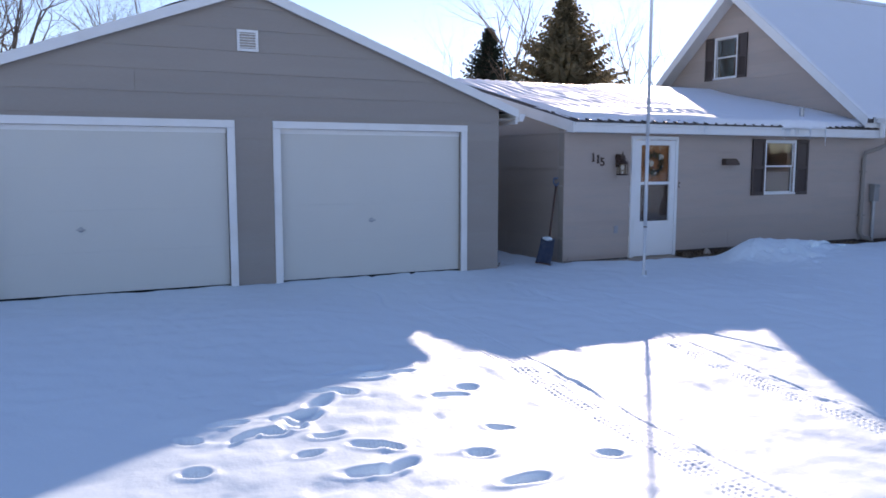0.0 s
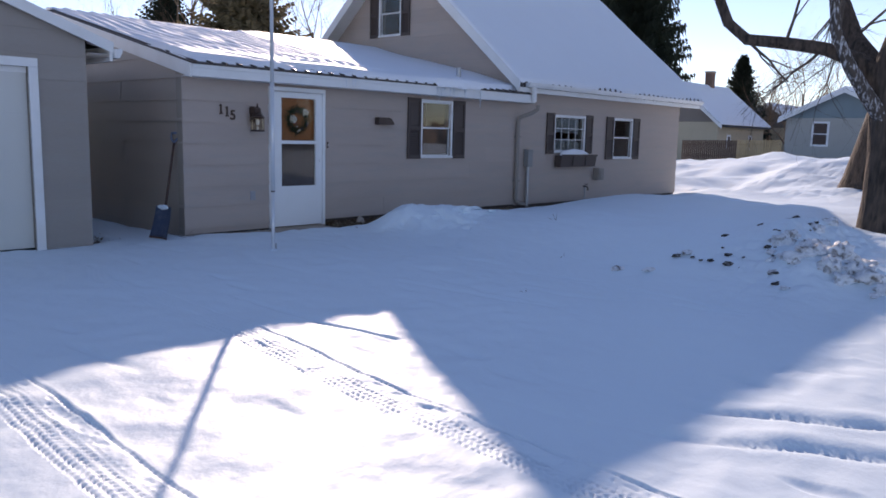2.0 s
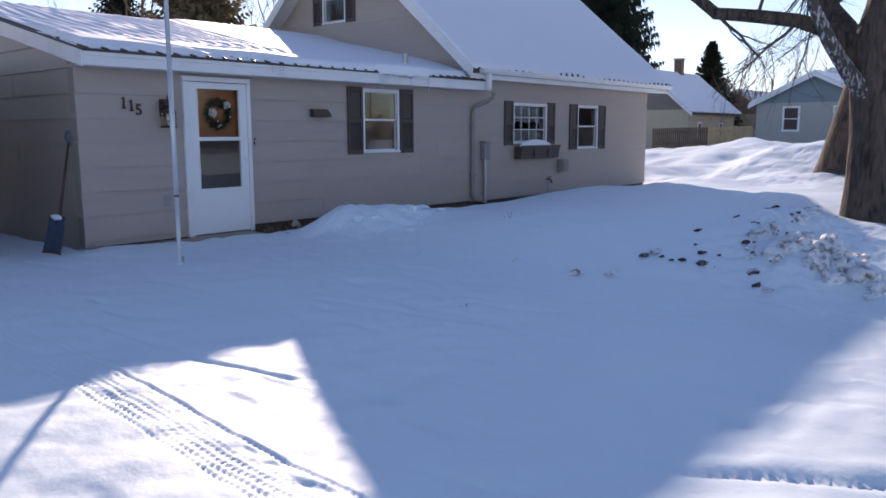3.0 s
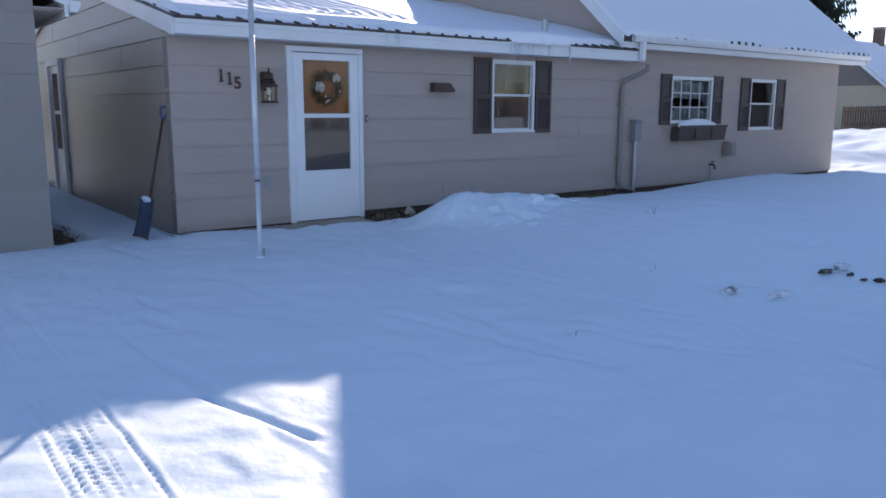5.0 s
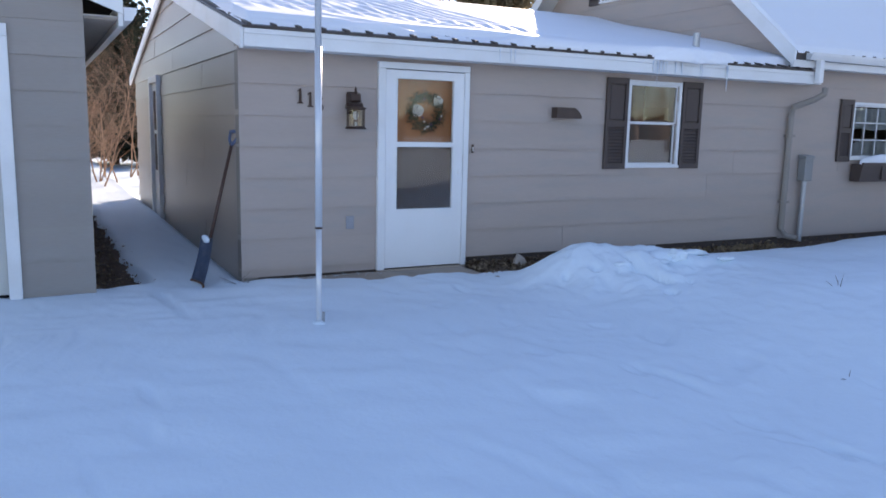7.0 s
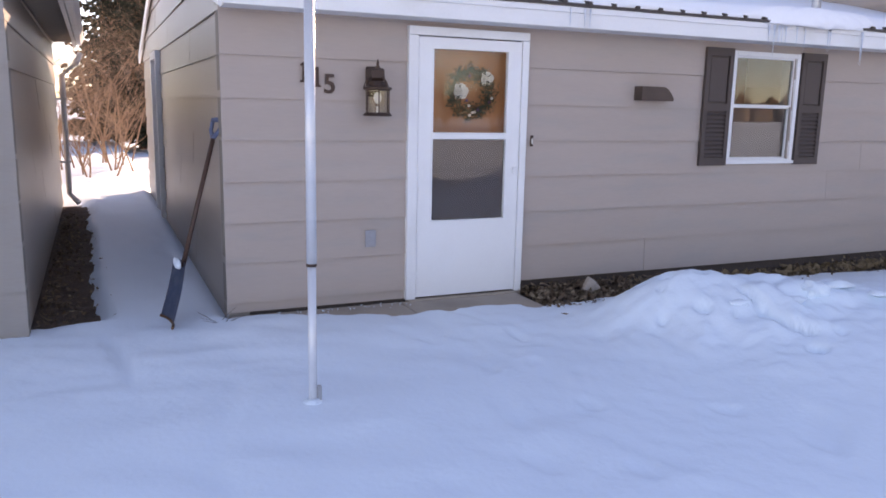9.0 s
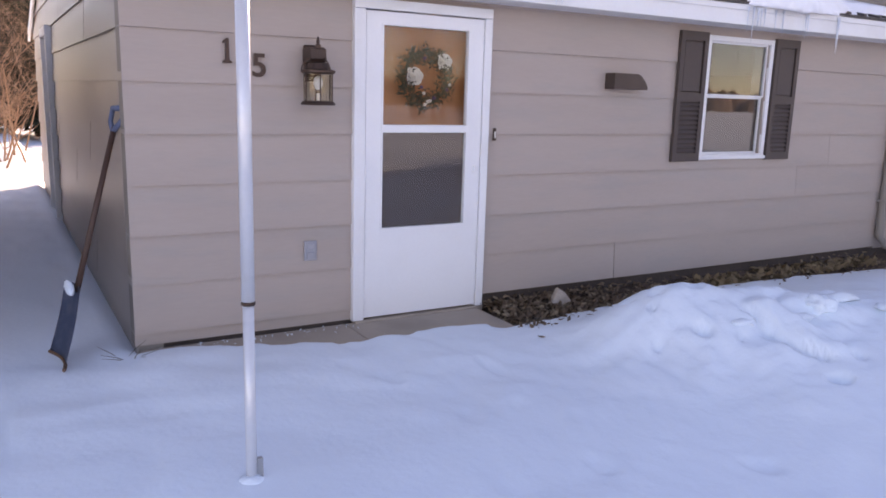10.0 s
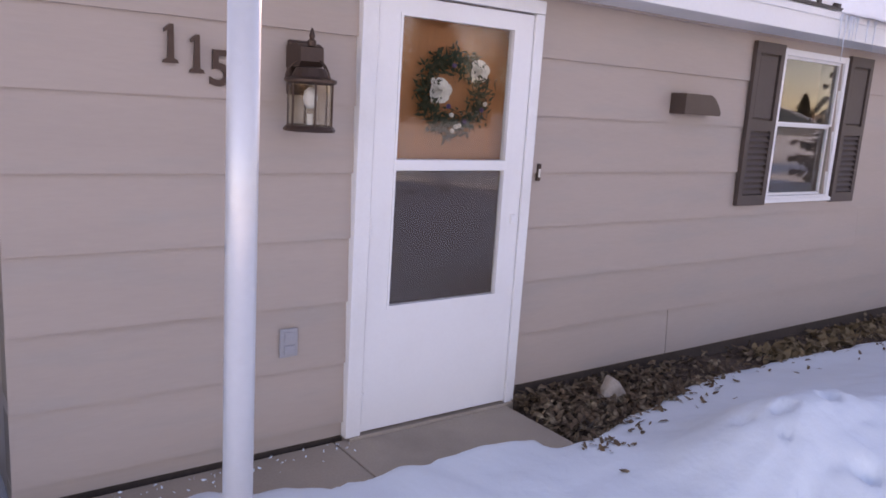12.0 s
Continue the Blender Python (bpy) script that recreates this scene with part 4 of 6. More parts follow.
# ---- windows ----
def window(name, label, m, w, h, bars=0, shutter=0.0, shutter_over=0.0, screen=False):
    """A vinyl sash window; local x along the wall, -y outwards, z up from the sill's underside."""
    e = thing(name, label, "window", kind="structure")
    e.matrix_world = m
    f = 0.044
    for b in ((-w / 2, -w / 2 + f, -0.035, 0.06, 0.0, h), (w / 2 - f, w / 2, -0.035, 0.06, 0.0, h), (-w / 2 + f, w / 2 - f, -0.033, 0.06, h - f, h), (-w / 2 + f, w / 2 - f, -0.033, 0.06, 0.0, f)):
        part("window_frame", boxed(*b, bevel=0.004), M_VINYL, e)
    part("window_sill", boxed(-w / 2 - 0.01, w / 2 + 0.01, -0.05, -0.033, 0.0, 0.03, 0.004), M_VINYL, e)
    mid = h * 0.52
    s = 0.016
    for k, (za, zb, dy) in enumerate(((f, h - f, 0.006),) if bars else ((f, mid, 0.018), (mid, h - f, -0.002))):
        a, b2 = -w / 2 + f, w / 2 - f
        sash = bmesh.new()
        for r in ((a, a + s, dy, dy + 0.022, za, zb), (b2 - s, b2, dy, dy + 0.022, za, zb), (a + s, b2 - s, dy, dy + 0.022, za, za + s), (a + s, b2 - s, dy, dy + 0.022, zb - s, zb)):
            box(sash, *r)
        so = part("sash", sash, M_VINYL, e)
        pane = part("pane", boxed(a + s, b2 - s, dy + 0.009, dy + 0.013, za + s, zb - s), M_GLASS, so)
        pane.visible_shadow = False
        if screen and k == 0:
            part("screen", boxed(a + s, b2 - s, dy + 0.024, dy + 0.026, za + s, zb - s), M_SCREEN, so, "dark insect screen")
        if bars:
            g = bmesh.new()
            for i in range(1, bars):
                xx = a + s + (b2 - a - 2 * s) * i / bars
                box(g, xx - 0.007, xx + 0.007, dy + 0.001, dy + 0.008, za + s, zb - s)
            for i in (1, 2):
                zz = za + (zb - za) * i / 3
                box(g, a + s, b2 - s, dy + 0.001, dy + 0.0075, zz - 0.008, zz + 0.008)
            part("glazing_bar", g, M_VINYL, so)
    # flat dark sheet added behind the glass in place of a dim room
    part("room_shade", boxed(-w / 2 - 0.1, w / 2 + 0.1, 0.75, 0.77, -0.1, h), M_ROOM, e, "dark sheet standing in for the unlit room")
    if shutter:
        for sg in (-1, 1):
            c = sg * (w / 2 + shutter / 2 + 0.012)
            z0, z1 = -shutter_over * 0.2, h + shutter_over * 0.3
            sh = bmesh.new()
            st = 0.045
            a, b2 = c - shutter / 2, c + shutter / 2
            for r in ((a, a + st, -0.052, -0.022, z0, z1), (b2 - st, b2, -0.052, -0.022, z0, z1), (a + st, b2 - st, -0.052, -0.022, z0, z0 + 0.07), (a + st, b2 - st, -0.052, -0.022, z1 - 0.07, z1),
                      (a + st, b2 - st, -0.052, -0.022, (z0 + z1) / 2 - 0.035, (z0 + z1) / 2 + 0.035), (a + st, b2 - st, -0.030, -0.022, z0 + 0.07, z1 - 0.07)):
                box(sh, *r)
            so = part("shutter", sh, M_SHUTTER, e, "dark brown louvred shutter")
            n = 11
            part("raised_panel", boxed(a + st + 0.012, b2 - st - 0.012, -0.044, -0.03, (z0 + z1) / 2 + 0.047, z1 - 0.082, 0.006), M_SHUTTER, so)
            for za, zb in ((z0 + 0.07, (z0 + z1) / 2 - 0.035),):
                for k in range(n):
                    lv = boxed(a + st, b2 - st, -0.012, 0.012, -0.0025, 0.0025)
                    bmesh.ops.transform(lv, matrix=pose(0, -0.042, za + (zb - za) * (k + 0.5) / n, 58), verts=lv.verts)
                    part("louvre", lv, M_SHUTTER, so)
    return e


window("window_1", "white vinyl sash window with dark brown shutters", pose(12.484, FRONT, 1.09), 0.847, 1.04, 0, 0.32, 0.05, True)
window("window_2", "white gridded window with dark shutters and curtains", pose(16.835, FRONT, 1.185), 1.24, 0.825, 4, 0.28, 0.10)
window("window_3", "narrow white sash window with dark shutters", pose(19.16, FRONT, 1.04), 0.92, 0.98, 0, 0.32, 0.05, True)
window("window_4", "upper gable sash window with dark shutters", pose(14.90, 14.20, 3.76, 0, 0, -90), 0.75, 1.02, 0, 0.28, 0.05)
for swag in (False, True):
    bm = bmesh.new()
    prev = None
    for k in range(41):
        u = k / 40
        x = 16.83 - 0.53 + 1.06 * u
        yy = FRONT + 0.062 + 0.010 * math.sin(k * 1.3) + (0.03 if swag else 0)
        arch = 1 - (2 * u - 1) ** 2
        low, top = (1.185 + 0.36 + 0.10 * arch + 0.03 * math.sin(u * 9), 1.185 + 0.75) if swag else (1.185 + 0.055, 1.185 + 0.20 + 0.11 * arch + 0.008 * math.sin(k * 2.1))
        pair = (bm.verts.new((x, yy, low)), bm.verts.new((x, yy, top)))
        if prev:
            bm.faces.new((prev[0], pair[0], pair[1], prev[1]))
        prev = pair
    bmesh.ops.solidify(bm, geom=bm.faces[:], thickness=0.004)
    tagged(smooth(part("curtain", bm, M_CURTAIN)), "white swagged curtain behind the gridded window" if swag else "low white cafe curtain behind the gridded window", "curtain", "curtains")
fb = thing("flower_box", "dark brown empty window flower box", "flower box", 16.95, 10.37, 0.88)
part("trough", prism(bmesh.new(), [(0, 0.0), (-0.15, 0.0), (-0.19, 0.25), (-0.17, 0.25), (-0.135, 0.02), (-0.02, 0.02), (-0.02, 0.25), (0, 0.25)], "x", -0.68, 0.72), M_SHUTTER, fb)
for xx in (-0.685, 0.715):
    part("end_panel", prism(bmesh.new(), [(0, 0.0), (-0.15, 0.0), (-0.19, 0.25), (0, 0.25)], "x", xx, xx + 0.012), M_SHUTTER, fb)
part("rim", boxed(-0.70, 0.74, -0.205, -0.18, 0.235, 0.275, 0.004), M_SHUTTER, fb)
for xx in (-0.24, 0.26):
    part("batten", boxed(xx, xx + 0.03, -0.195, -0.17, 0.03, 0.235), M_SHUTTER, fb)
bm = bmesh.new()
bmesh.ops.create_icosphere(bm, subdivisions=3, radius=1)
for vv in bm.verts:
    vv.co = Vector((vv.co.x * 0.56, vv.co.y * 0.07, vv.co.z * 0.13)) * (1 + 0.15 * noise.noise(vv.co * 2.2))
bmesh.ops.translate(bm, verts=bm.verts, vec=(16.9, 10.28, 1.14))
tagged(smooth(part("snow_heap", bm, M_ROOFSNOW)), "small snow heap in the flower box", "snow")

# ---- front door ----
d = thing("door_3", "closed white storm door with wood door behind", "door", 9.368, FRONT, 0.05, kind="structure")
d.scale = (1, 1, 1.012)
part("jamb", boxed(-0.52, -0.44, -0.055, 0.09, 0.0, 2.02, 0.004), M_WHITE, d)
part("jamb", boxed(0.46, 0.52, -0.055, 0.09, 0.0, 2.02, 0.004), M_WHITE, d)
part("head_trim", boxed(-0.52, 0.52, -0.057, 0.09, 2.022, 2.085, 0.004), M_WHITE, d)
part("door_sill", boxed(-0.50, 0.52, -0.06, 0.12, -0.05, 0.0, 0.004), M_CONCRETE, d, "worn grey threshold")
bm = bmesh.new()
gl = [(-0.312, 0.332, 0.62, 1.255), (-0.312, 0.332, 1.30, 1.93)]
for a, b, c, e in rects_without(-0.435, 0.455, 0.015, 2.012, gl):
    box(bm, a, b, -0.045, -0.008, c, e)
storm = part("storm_door", bm, M_DOOR, d)
part("mid_rail", boxed(-0.325, 0.345, -0.052, -0.005, 1.252, 1.303, 0.005), M_DOOR, storm)
for a, b, c, e in gl:
    g = bmesh.new()
    for r in ((a - 0.012, b + 0.012, -0.05, -0.044, c - 0.016, c), (a - 0.012, b + 0.012, -0.05, -0.044, e, e + 0.012), (a - 0.012, a, -0.05, -0.044, c, e), (b, b + 0.012, -0.05, -0.044, c, e)):
        box(g, *r)
    part("glazing_bead", g, M_DOOR, storm)
    p = part("pane", boxed(a, b, -0.03, -0.026, c, e), M_STORMGLASS, storm)
    p.visible_shadow = False
part("screen", boxed(-0.312, 0.332, -0.016, -0.013, 0.62, 1.255), M_SCREEN, storm, "dark insect screen in the lower light")
part("push_latch", boxed(0.395, 0.425, -0.065, -0.045, 0.98, 1.03, 0.006), M_DOOR, storm)
for z in (0.12, 0.95, 1.75):
    part("hinge", tube(bmesh.new(), [(-0.437, -0.05, z), (-0.437, -0.05, z + 0.09)], [0.008, 0.008], 8), M_DOOR, d)
inner = part("inner_door", boxed(-0.44, 0.46, 0.055, 0.09, 0.0, 2.02), M_WOODDOOR, d, "orange-stained wooden inner door")
for b in ((-0.30, 0.32, 0.047, 0.054, 0.2, 0.24), (-0.30, 0.32, 0.047, 0.054, 0.86, 0.90), (-0.30, -0.26, 0.047, 0.054, 0.24, 0.86), (0.28, 0.32, 0.047, 0.054, 0.24, 0.86)):
    part("moulding", boxed(*b), M_WOODDOOR, inner)

wr = thing("wreath", "dark green wreath with white fabric roses", "wreath", 9.41, 10.434, 1.68)
bm = bmesh.new()
rnd = random.Random(9)
for k in range(950):
    a = rnd.uniform(0, 2 * math.pi)
    r = 0.165 + rnd.gauss(0, 0.03)
    c = Vector((r * math.cos(a), rnd.uniform(-0.02, 0.022), r * math.sin(a)))
    dv = Vector((rnd.gauss(0, 1), rnd.gauss(0, 0.5), rnd.gauss(0, 1))).normalized() * rnd.uniform(0.02, 0.045)
    sv = dv.cross(Vector((rnd.gauss(0, 1), 1, rnd.gauss(0, 1)))).normalized() * 0.007
    bm.faces.new([bm.verts.new(p) for p in (c - dv * 0.3, c + sv, c + dv, c - sv)])
part("foliage", bm, M_WREATH, wr)
for rx, rz, rr in ((-0.10, 0.01, 0.056), (0.13, 0.115, 0.050)):
    bm = bmesh.new()
    for ring, (n, rad, tilt) in enumerate(((3, 0.25, 70), (5, 0.5, 52), (6, 0.8, 30))):
        for k in range(n):
            a = 2 * math.pi * k / n + ring * 0.6
            pet = bmesh.new()
            bmesh.ops.create_circle(pet, cap_ends=True, segments=9, radius=rr * (0.35 + 0.15 * ring))
            bmesh.ops.transform(pet, matrix=pose(rr * rad * 0.75 * math.cos(a), -0.03 + 0.008 * ring, rr * rad * 0.75 * math.sin(a), 90) @ Matrix.Rotation(-a, 4, "Z") @ pose(0, 0, 0, 0, -tilt, 0), verts=pet.verts)
            tmp = bpy.data.meshes.new("petal")
            pet.to_mesh(tmp)
            pet.free()
            bm.from_mesh(tmp)
    bmesh.ops.translate(bm, verts=bm.verts, vec=(rx, 0, rz))
    part("rose", bm, M_ROSE, wr, "white fabric rose")
for k, (bx, bz, mt) in enumerate(((-0.03, -0.10, M_BERRY), (0.0, -0.155, M_BERRY), (0.02, -0.15, M_BERRY), (0.17, -0.04, M_BERRY), (-0.03, 0.13, M_PURPLE), (-0.05, -0.06, M_PURPLE), (0.05, -0.13, M_PURPLE), (-0.02, -0.175, M_BERRY), (0.15, -0.07, M_PURPLE))):
    bm = bmesh.new()
    bmesh.ops.create_icosphere(bm, subdivisions=2, radius=0.012)
    bmesh.ops.translate(bm, verts=bm.verts, vec=(bx, -0.03, bz))
    smooth(part("berry", bm, mt, wr))
wr.parent = None

# house number
for k, (ch, x, z, h) in enumerate((("1", 8.05, 1.72, 0.142), ("1", 8.148, 1.69, 0.142), ("5", 8.24, 1.65, 0.132))):
    if ch == "1":
        nb = bmesh.new()
        k1 = h / 0.145
        prism(nb, [(q * k1, r * k1) for q, r in ((-0.030, 0.0), (0.030, 0.0), (0.026, 0.012), (0.013, 0.018), (0.010, 0.145), (-0.004, 0.145), (-0.026, 0.126), (-0.024, 0.114), (-0.009, 0.121), (-0.012, 0.018), (-0.026, 0.012))], "z", -0.006, 0.006)
        me = bpy.data.meshes.new("digit")
        nb.to_mesh(me)
        nb.free()
    else:
        cu = bpy.data.curves.new("digit", "FONT")
        cu.body, cu.size, cu.extrude, cu.align_x, cu.offset = ch, h / 0.69, 0.006, "CENTER", 0.003
        tmp = bpy.data.objects.new("digit", cu)
        scene.collection.objects.link(tmp)
        dg = bpy.context.evaluated_depsgraph_get()
        me = bpy.data.meshes.new_from_object(tmp.evaluated_get(dg))
        bpy.data.objects.remove(tmp)
    me.materials.clear()
    me.materials.append(M_BROWN)
    dgt = new("house_number", me)
    dgt.matrix_world = pose(x, FRONT - 0.030, z, 90, 0, 0)
    tagged(dgt, "dark brown metal house number " + ("one" if ch == "1" else "five"), "house number", "house numbers")

# wall lantern
L = thing("wall_lantern", "dark bronze wall lantern with clear glass", "lantern", 8.565, FRONT - 0.025, 1.49)
part("back_plate", boxed(-0.05, 0.05, -0.02, 0.0, 0.14, 0.36, 0.01), M_BROWN, L)
part("cap", prism(bmesh.new(), [(0.0, 0.25), (-0.125, 0.255), (-0.14, 0.275), (-0.135, 0.33), (-0.10, 0.345), (0.0, 0.335)], "x", -0.05, 0.05), M_BROWN, L)
part("arm", boxed(-0.02, 0.02, -0.10, -0.01, 0.22, 0.25, 0.005), M_BROWN, L)
part("shoulder", lathe(bmesh.new(), [(0.090, 0.185), (0.105, 0.195), (0.105, 0.205), (0.078, 0.215), (0.06, 0.25)], 20, (0, -0.13, 0)), M_BROWN, L)
part("glass", lathe(bmesh.new(), [(0.088, 0.022), (0.088, 0.186)], 20, (0, -0.13, 0)), M_LAMPGLASS, L).visible_shadow = False
part("base", lathe(bmesh.new(), [(0.103, 0.0), (0.106, 0.008), (0.095, 0.022), (0.08, 0.026)], 20, (0, -0.13, 0)), M_BROWN, L)
part("finial", lathe(bmesh.new(), [(0.016, 0.335), (0.018, 0.355), (0.009, 0.362), (0.012, 0.375), (0.003, 0.405)], 12, (0, -0.13, 0)), M_BROWN, L)
for k in range(6):
    a = k * math.pi / 3 + 0.3
    part("bar", tube(bmesh.new(), [(0.091 * math.cos(a), -0.13 + 0.091 * math.sin(a), 0.02), (0.091 * math.cos(a), -0.13 + 0.091 * math.sin(a), 0.19)], [0.0045, 0.0045], 6), M_BROWN, L)
for a in (0.35, 2.8, -1.2):
    pts = [(0.10 * math.cos(a) * math.sin(t) * 1.0, -0.13 + 0.10 * math.sin(a) * math.sin(t), 0.20 + 0.09 * math.cos(t)) for t in np.linspace(0.5, 1.57, 7)]
    part("hoop", tube(bmesh.new(), pts, [0.004] * 7, 6), M_BROWN, L)
part("socket", lathe(bmesh.new(), [(0.012, 0.02), (0.012, 0.07)], 12, (0, -0.13, 0)), M_BULB, L)
smooth(part("bulb", lathe(bmesh.new(), [(0.012, 0.09), (0.022, 0.105), (0.030, 0.13), (0.024, 0.16), (0.006, 0.175)], 14, (0, -0.13, 0)), M_BULB, L))

tagged(part("vent_hood", prism(bmesh.new(), [(10.97, 1.655), (11.31, 1.655), (11.315, 1.675), (11.29, 1.715), (11.25, 1.755), (11.21, 1.775), (10.97, 1.775)], "y", FRONT - 0.13, FRONT - 0.02), M_MAIL), "dark brown metal vent hood on the siding", "vent hood")
bell = thing("door_bell", "small door bell with lit button", "door bell", 9.955, FRONT - 0.02, 1.305)
part("plate", boxed(-0.013, 0.013, -0.014, 0.0, -0.045, 0.045, 0.004), M_BROWN, bell)
part("button", boxed(-0.007, 0.007, -0.018, -0.013, -0.025, 0.02, 0.003), M_BERRY, bell)
out = thing("outlet_cover", "taupe painted outdoor outlet cover", "outlet", 8.558, FRONT - 0.02, 0.557)
part("plate", boxed(-0.042, 0.042, -0.014, 0.0, -0.065, 0.065, 0.005), M_PLATE, out)
for z in (-0.03, 0.03):
    part("lid", boxed(-0.026, 0.026, -0.022, -0.014, z - 0.022, z + 0.022, 0.004), M_PLATE, out)

# downspout, meter and fittings on the front
ds = thing("downspout", "taupe painted downspout between the entry and house", "downspout", 14.93, FRONT, 0.1)
part("pipe", tube(bmesh.new(), [(0.13, -0.40, 2.05), (0.13, -0.40, 1.97), (0.08, -0.30, 1.90), (-0.05, -0.09, 1.80), (-0.06, -0.065, 1.68), (-0.06, -0.065, 0.14), (-0.02, -0.12, 0.05), (0.05, -0.25, 0.03)], [0.042] * 8, 10), M_SPOUT, ds)
for z in (0.5, 1.4):
    part("strap", boxed(-0.115, -0.005, -0.115, -0.02, z, z + 0.03), M_SPOUT, ds)
eb = thing("electric_box", "grey electric box with steel conduit", "electric box", 15.23, FRONT - 0.025, 0.9)
part("case", boxed(-0.08, 0.08, -0.12, 0.0, 0.0, 0.31, 0.008), M_GREYBOX, eb)
part("hood", prism(bmesh.new(), [(0, 0.312), (-0.135, 0.312), (-0.12, 0.345), (0, 0.36)], "x", -0.085, 0.085), M_GREYBOX, eb)
part("conduit", tube(bmesh.new(), [(0.0, -0.06, 0.02), (0.0, -0.06, -0.85)], [0.034, 0.034], 12), M_GALV, eb, "galvanised steel conduit")
part("conduit", tube(bmesh.new(), [(0.045, -0.04, 0.02), (0.045, -0.04, -0.85)], [0.018, 0.018], 10), M_GALV, eb, "galvanised steel conduit")
gm = thing("meter_box", "small grey-beige meter box on the house wall", "meter", 18.0, FRONT - 0.02, 0.56)
part("case", boxed(-0.11, 0.11, -0.16, 0.0, 0.0, 0.27, 0.012), M_SPOUT, gm)
part("cover", boxed(-0.075, 0.075, -0.185, -0.161, 0.03, 0.23, 0.01), M_SPOUT, gm)
tap = thing("garden_tap", "small brass garden tap on the house wall", "tap", 17.5, FRONT - 0.02, 0.42)
part("body", tube(bmesh.new(), [(0, 0, 0), (0, -0.08, 0), (0, -0.12, -0.03), (0, -0.125, -0.09)], [0.018, 0.018, 0.016, 0.02], 10), M_BROWN, tap)
part("wheel", lathe(bmesh.new(), [(0.03, 0.04), (0.035, 0.05), (0.03, 0.06)], 12, (0, -0.08, 0)), M_BROWN, tap)
part("pipe", tube(bmesh.new(), [(0.02, -0.03, -0.02), (0.02, -0.03, -0.4)], [0.012, 0.012], 8), M_GALV, tap)

# side door of the entry wing
sd = thing("door_4", "white glazed side door in the walkway wall", "door", 7.47, 16.025, 0.0, kind="structure")
for b in ((-0.05, 0.05, -0.475, -0.37, 0.0, 2.10), (-0.05, 0.05, 0.37, 0.475, 0.0, 2.10), (-0.05, 0.05, -0.475, 0.475, 2.10, 2.20)):
    part("casing", boxed(*b, bevel=0.005), M_WHITE, sd)
part("panel", boxed(0.0, 0.04, -0.37, 0.37, 0.0, 2.10), M_DOOR, sd)
for z0, z1 in ((0.75, 1.32), (1.38, 1.98)):
    part("pane", boxed(-0.006, 0.002, -0.24, 0.24, z0, z1), M_SCREEN, sd, "dark glazed light")

# ---- pole on the drive ----
pole = thing("flag_pole", "slim white two-section metal pole in the snow", "pole", 7.62, 8.545, 0.03)
smooth(part("lower_tube", tube(bmesh.new(), [(0, 0, -0.2), (0, 0, 0.74)], [0.022, 0.022], 20), M_ALU, pole))
smooth(part("upper_tube", tube(bmesh.new(), [(0, 0, 0.74), (0, 0, 2.05)], [0.0255, 0.0255], 20), M_ALU, pole))
smooth(part("collar", lathe(bmesh.new(), [(0.026, 0.735), (0.0273, 0.739), (0.0273, 0.746), (0.026, 0.75)], 20), M_BROWN, pole, "dark joint ring"))
smooth(part("top_tube", tube(bmesh.new(), [(0, 0, 2.05), (0, 0, 6.2)], [0.0235, 0.021], 20), M_ALU, pole))
part("bracket", boxed(0.020, 0.045, -0.012, 0.012, 0.02, 0.10, 0.003), M_GALV, pole)
sk = bmesh.new()
bmesh.ops.create_icosphere(sk, subdivisions=3, radius=1)
for vv in sk.verts:
    vv.co = Vector((7.615 + vv.co.x * 0.05, 8.53 + vv.co.y * 0.045, 0.045 + vv.co.z * 0.022)) + Vector((0, 0, 0.01 * noise.noise(vv.co * 3)))
tagged(smooth(part("snow_lump", sk, M_SNOW)), "crusted snow collar at the pole foot", "snow")

# ---- shovel ----
sh = thing("snow_shovel", "blue plastic snow shovel leaning on the siding", "shovel", 7.17, 10.36, 0.03)
a, b = Vector((0.0, 0.0, 0.40)), Vector((0.27, 0.22, 1.30))
smooth(part("shaft", tube(bmesh.new(), [a, a.lerp(b, 0.5), b], [0.017, 0.016, 0.016], 12), M_HANDLE, sh))
ax = (b - a).normalized()
sx = Vector((0.45, -0.88, 0.05)).normalized()
gr = bmesh.new()
tube(gr, [b - ax * 0.02, b + ax * 0.04 + sx * 0.05, b + ax * 0.12 + sx * 0.055], [0.017, 0.014, 0.014], 10)
tube(gr, [b - ax * 0.02, b + ax * 0.04 - sx * 0.05, b + ax * 0.12 - sx * 0.055], [0.017, 0.014, 0.014], 10)
tube(gr, [b + ax * 0.12 - sx * 0.058, b + ax * 0.12 + sx * 0.058], [0.017, 0.017], 10)
smooth(part("grip", gr, M_BLADE, sh, "blue plastic D grip"))
bl = bmesh.new()
rows = []
for i in range(9):
    u = i / 8
    z = 0.02 + 0.42 * u
    bow = 0.10 * math.sin(u * math.pi * 0.55) - 0.10
    wid = 0.19 * (1 - 0.10 * u)
    rows.append([bl.verts.new(Vector((0.02 * u - 0.05 + 0.04 * u, 0, z)) + Vector((0.12, -0.99, 0)) * (s * wid) + Vector((-0.99, -0.12, 0)) * (-bow * 0.4 + 0.035 * abs(s) ** 2)) for s in np.linspace(-1, 1, 9)])
for r0, r1 in zip(rows, rows[1:]):
    for k in range(8):
        bl.faces.new((r0[k], r0[k + 1], r1[k + 1], r1[k]))
bmesh.ops.solidify(bl, geom=bl.faces[:], thickness=0.006)
smooth(part("blade", bl, M_BLADE, sh, "scuffed blue scoop blade"))
sc = bmesh.new()
bmesh.ops.create_icosphere(sc, subdivisions=2, radius=1)
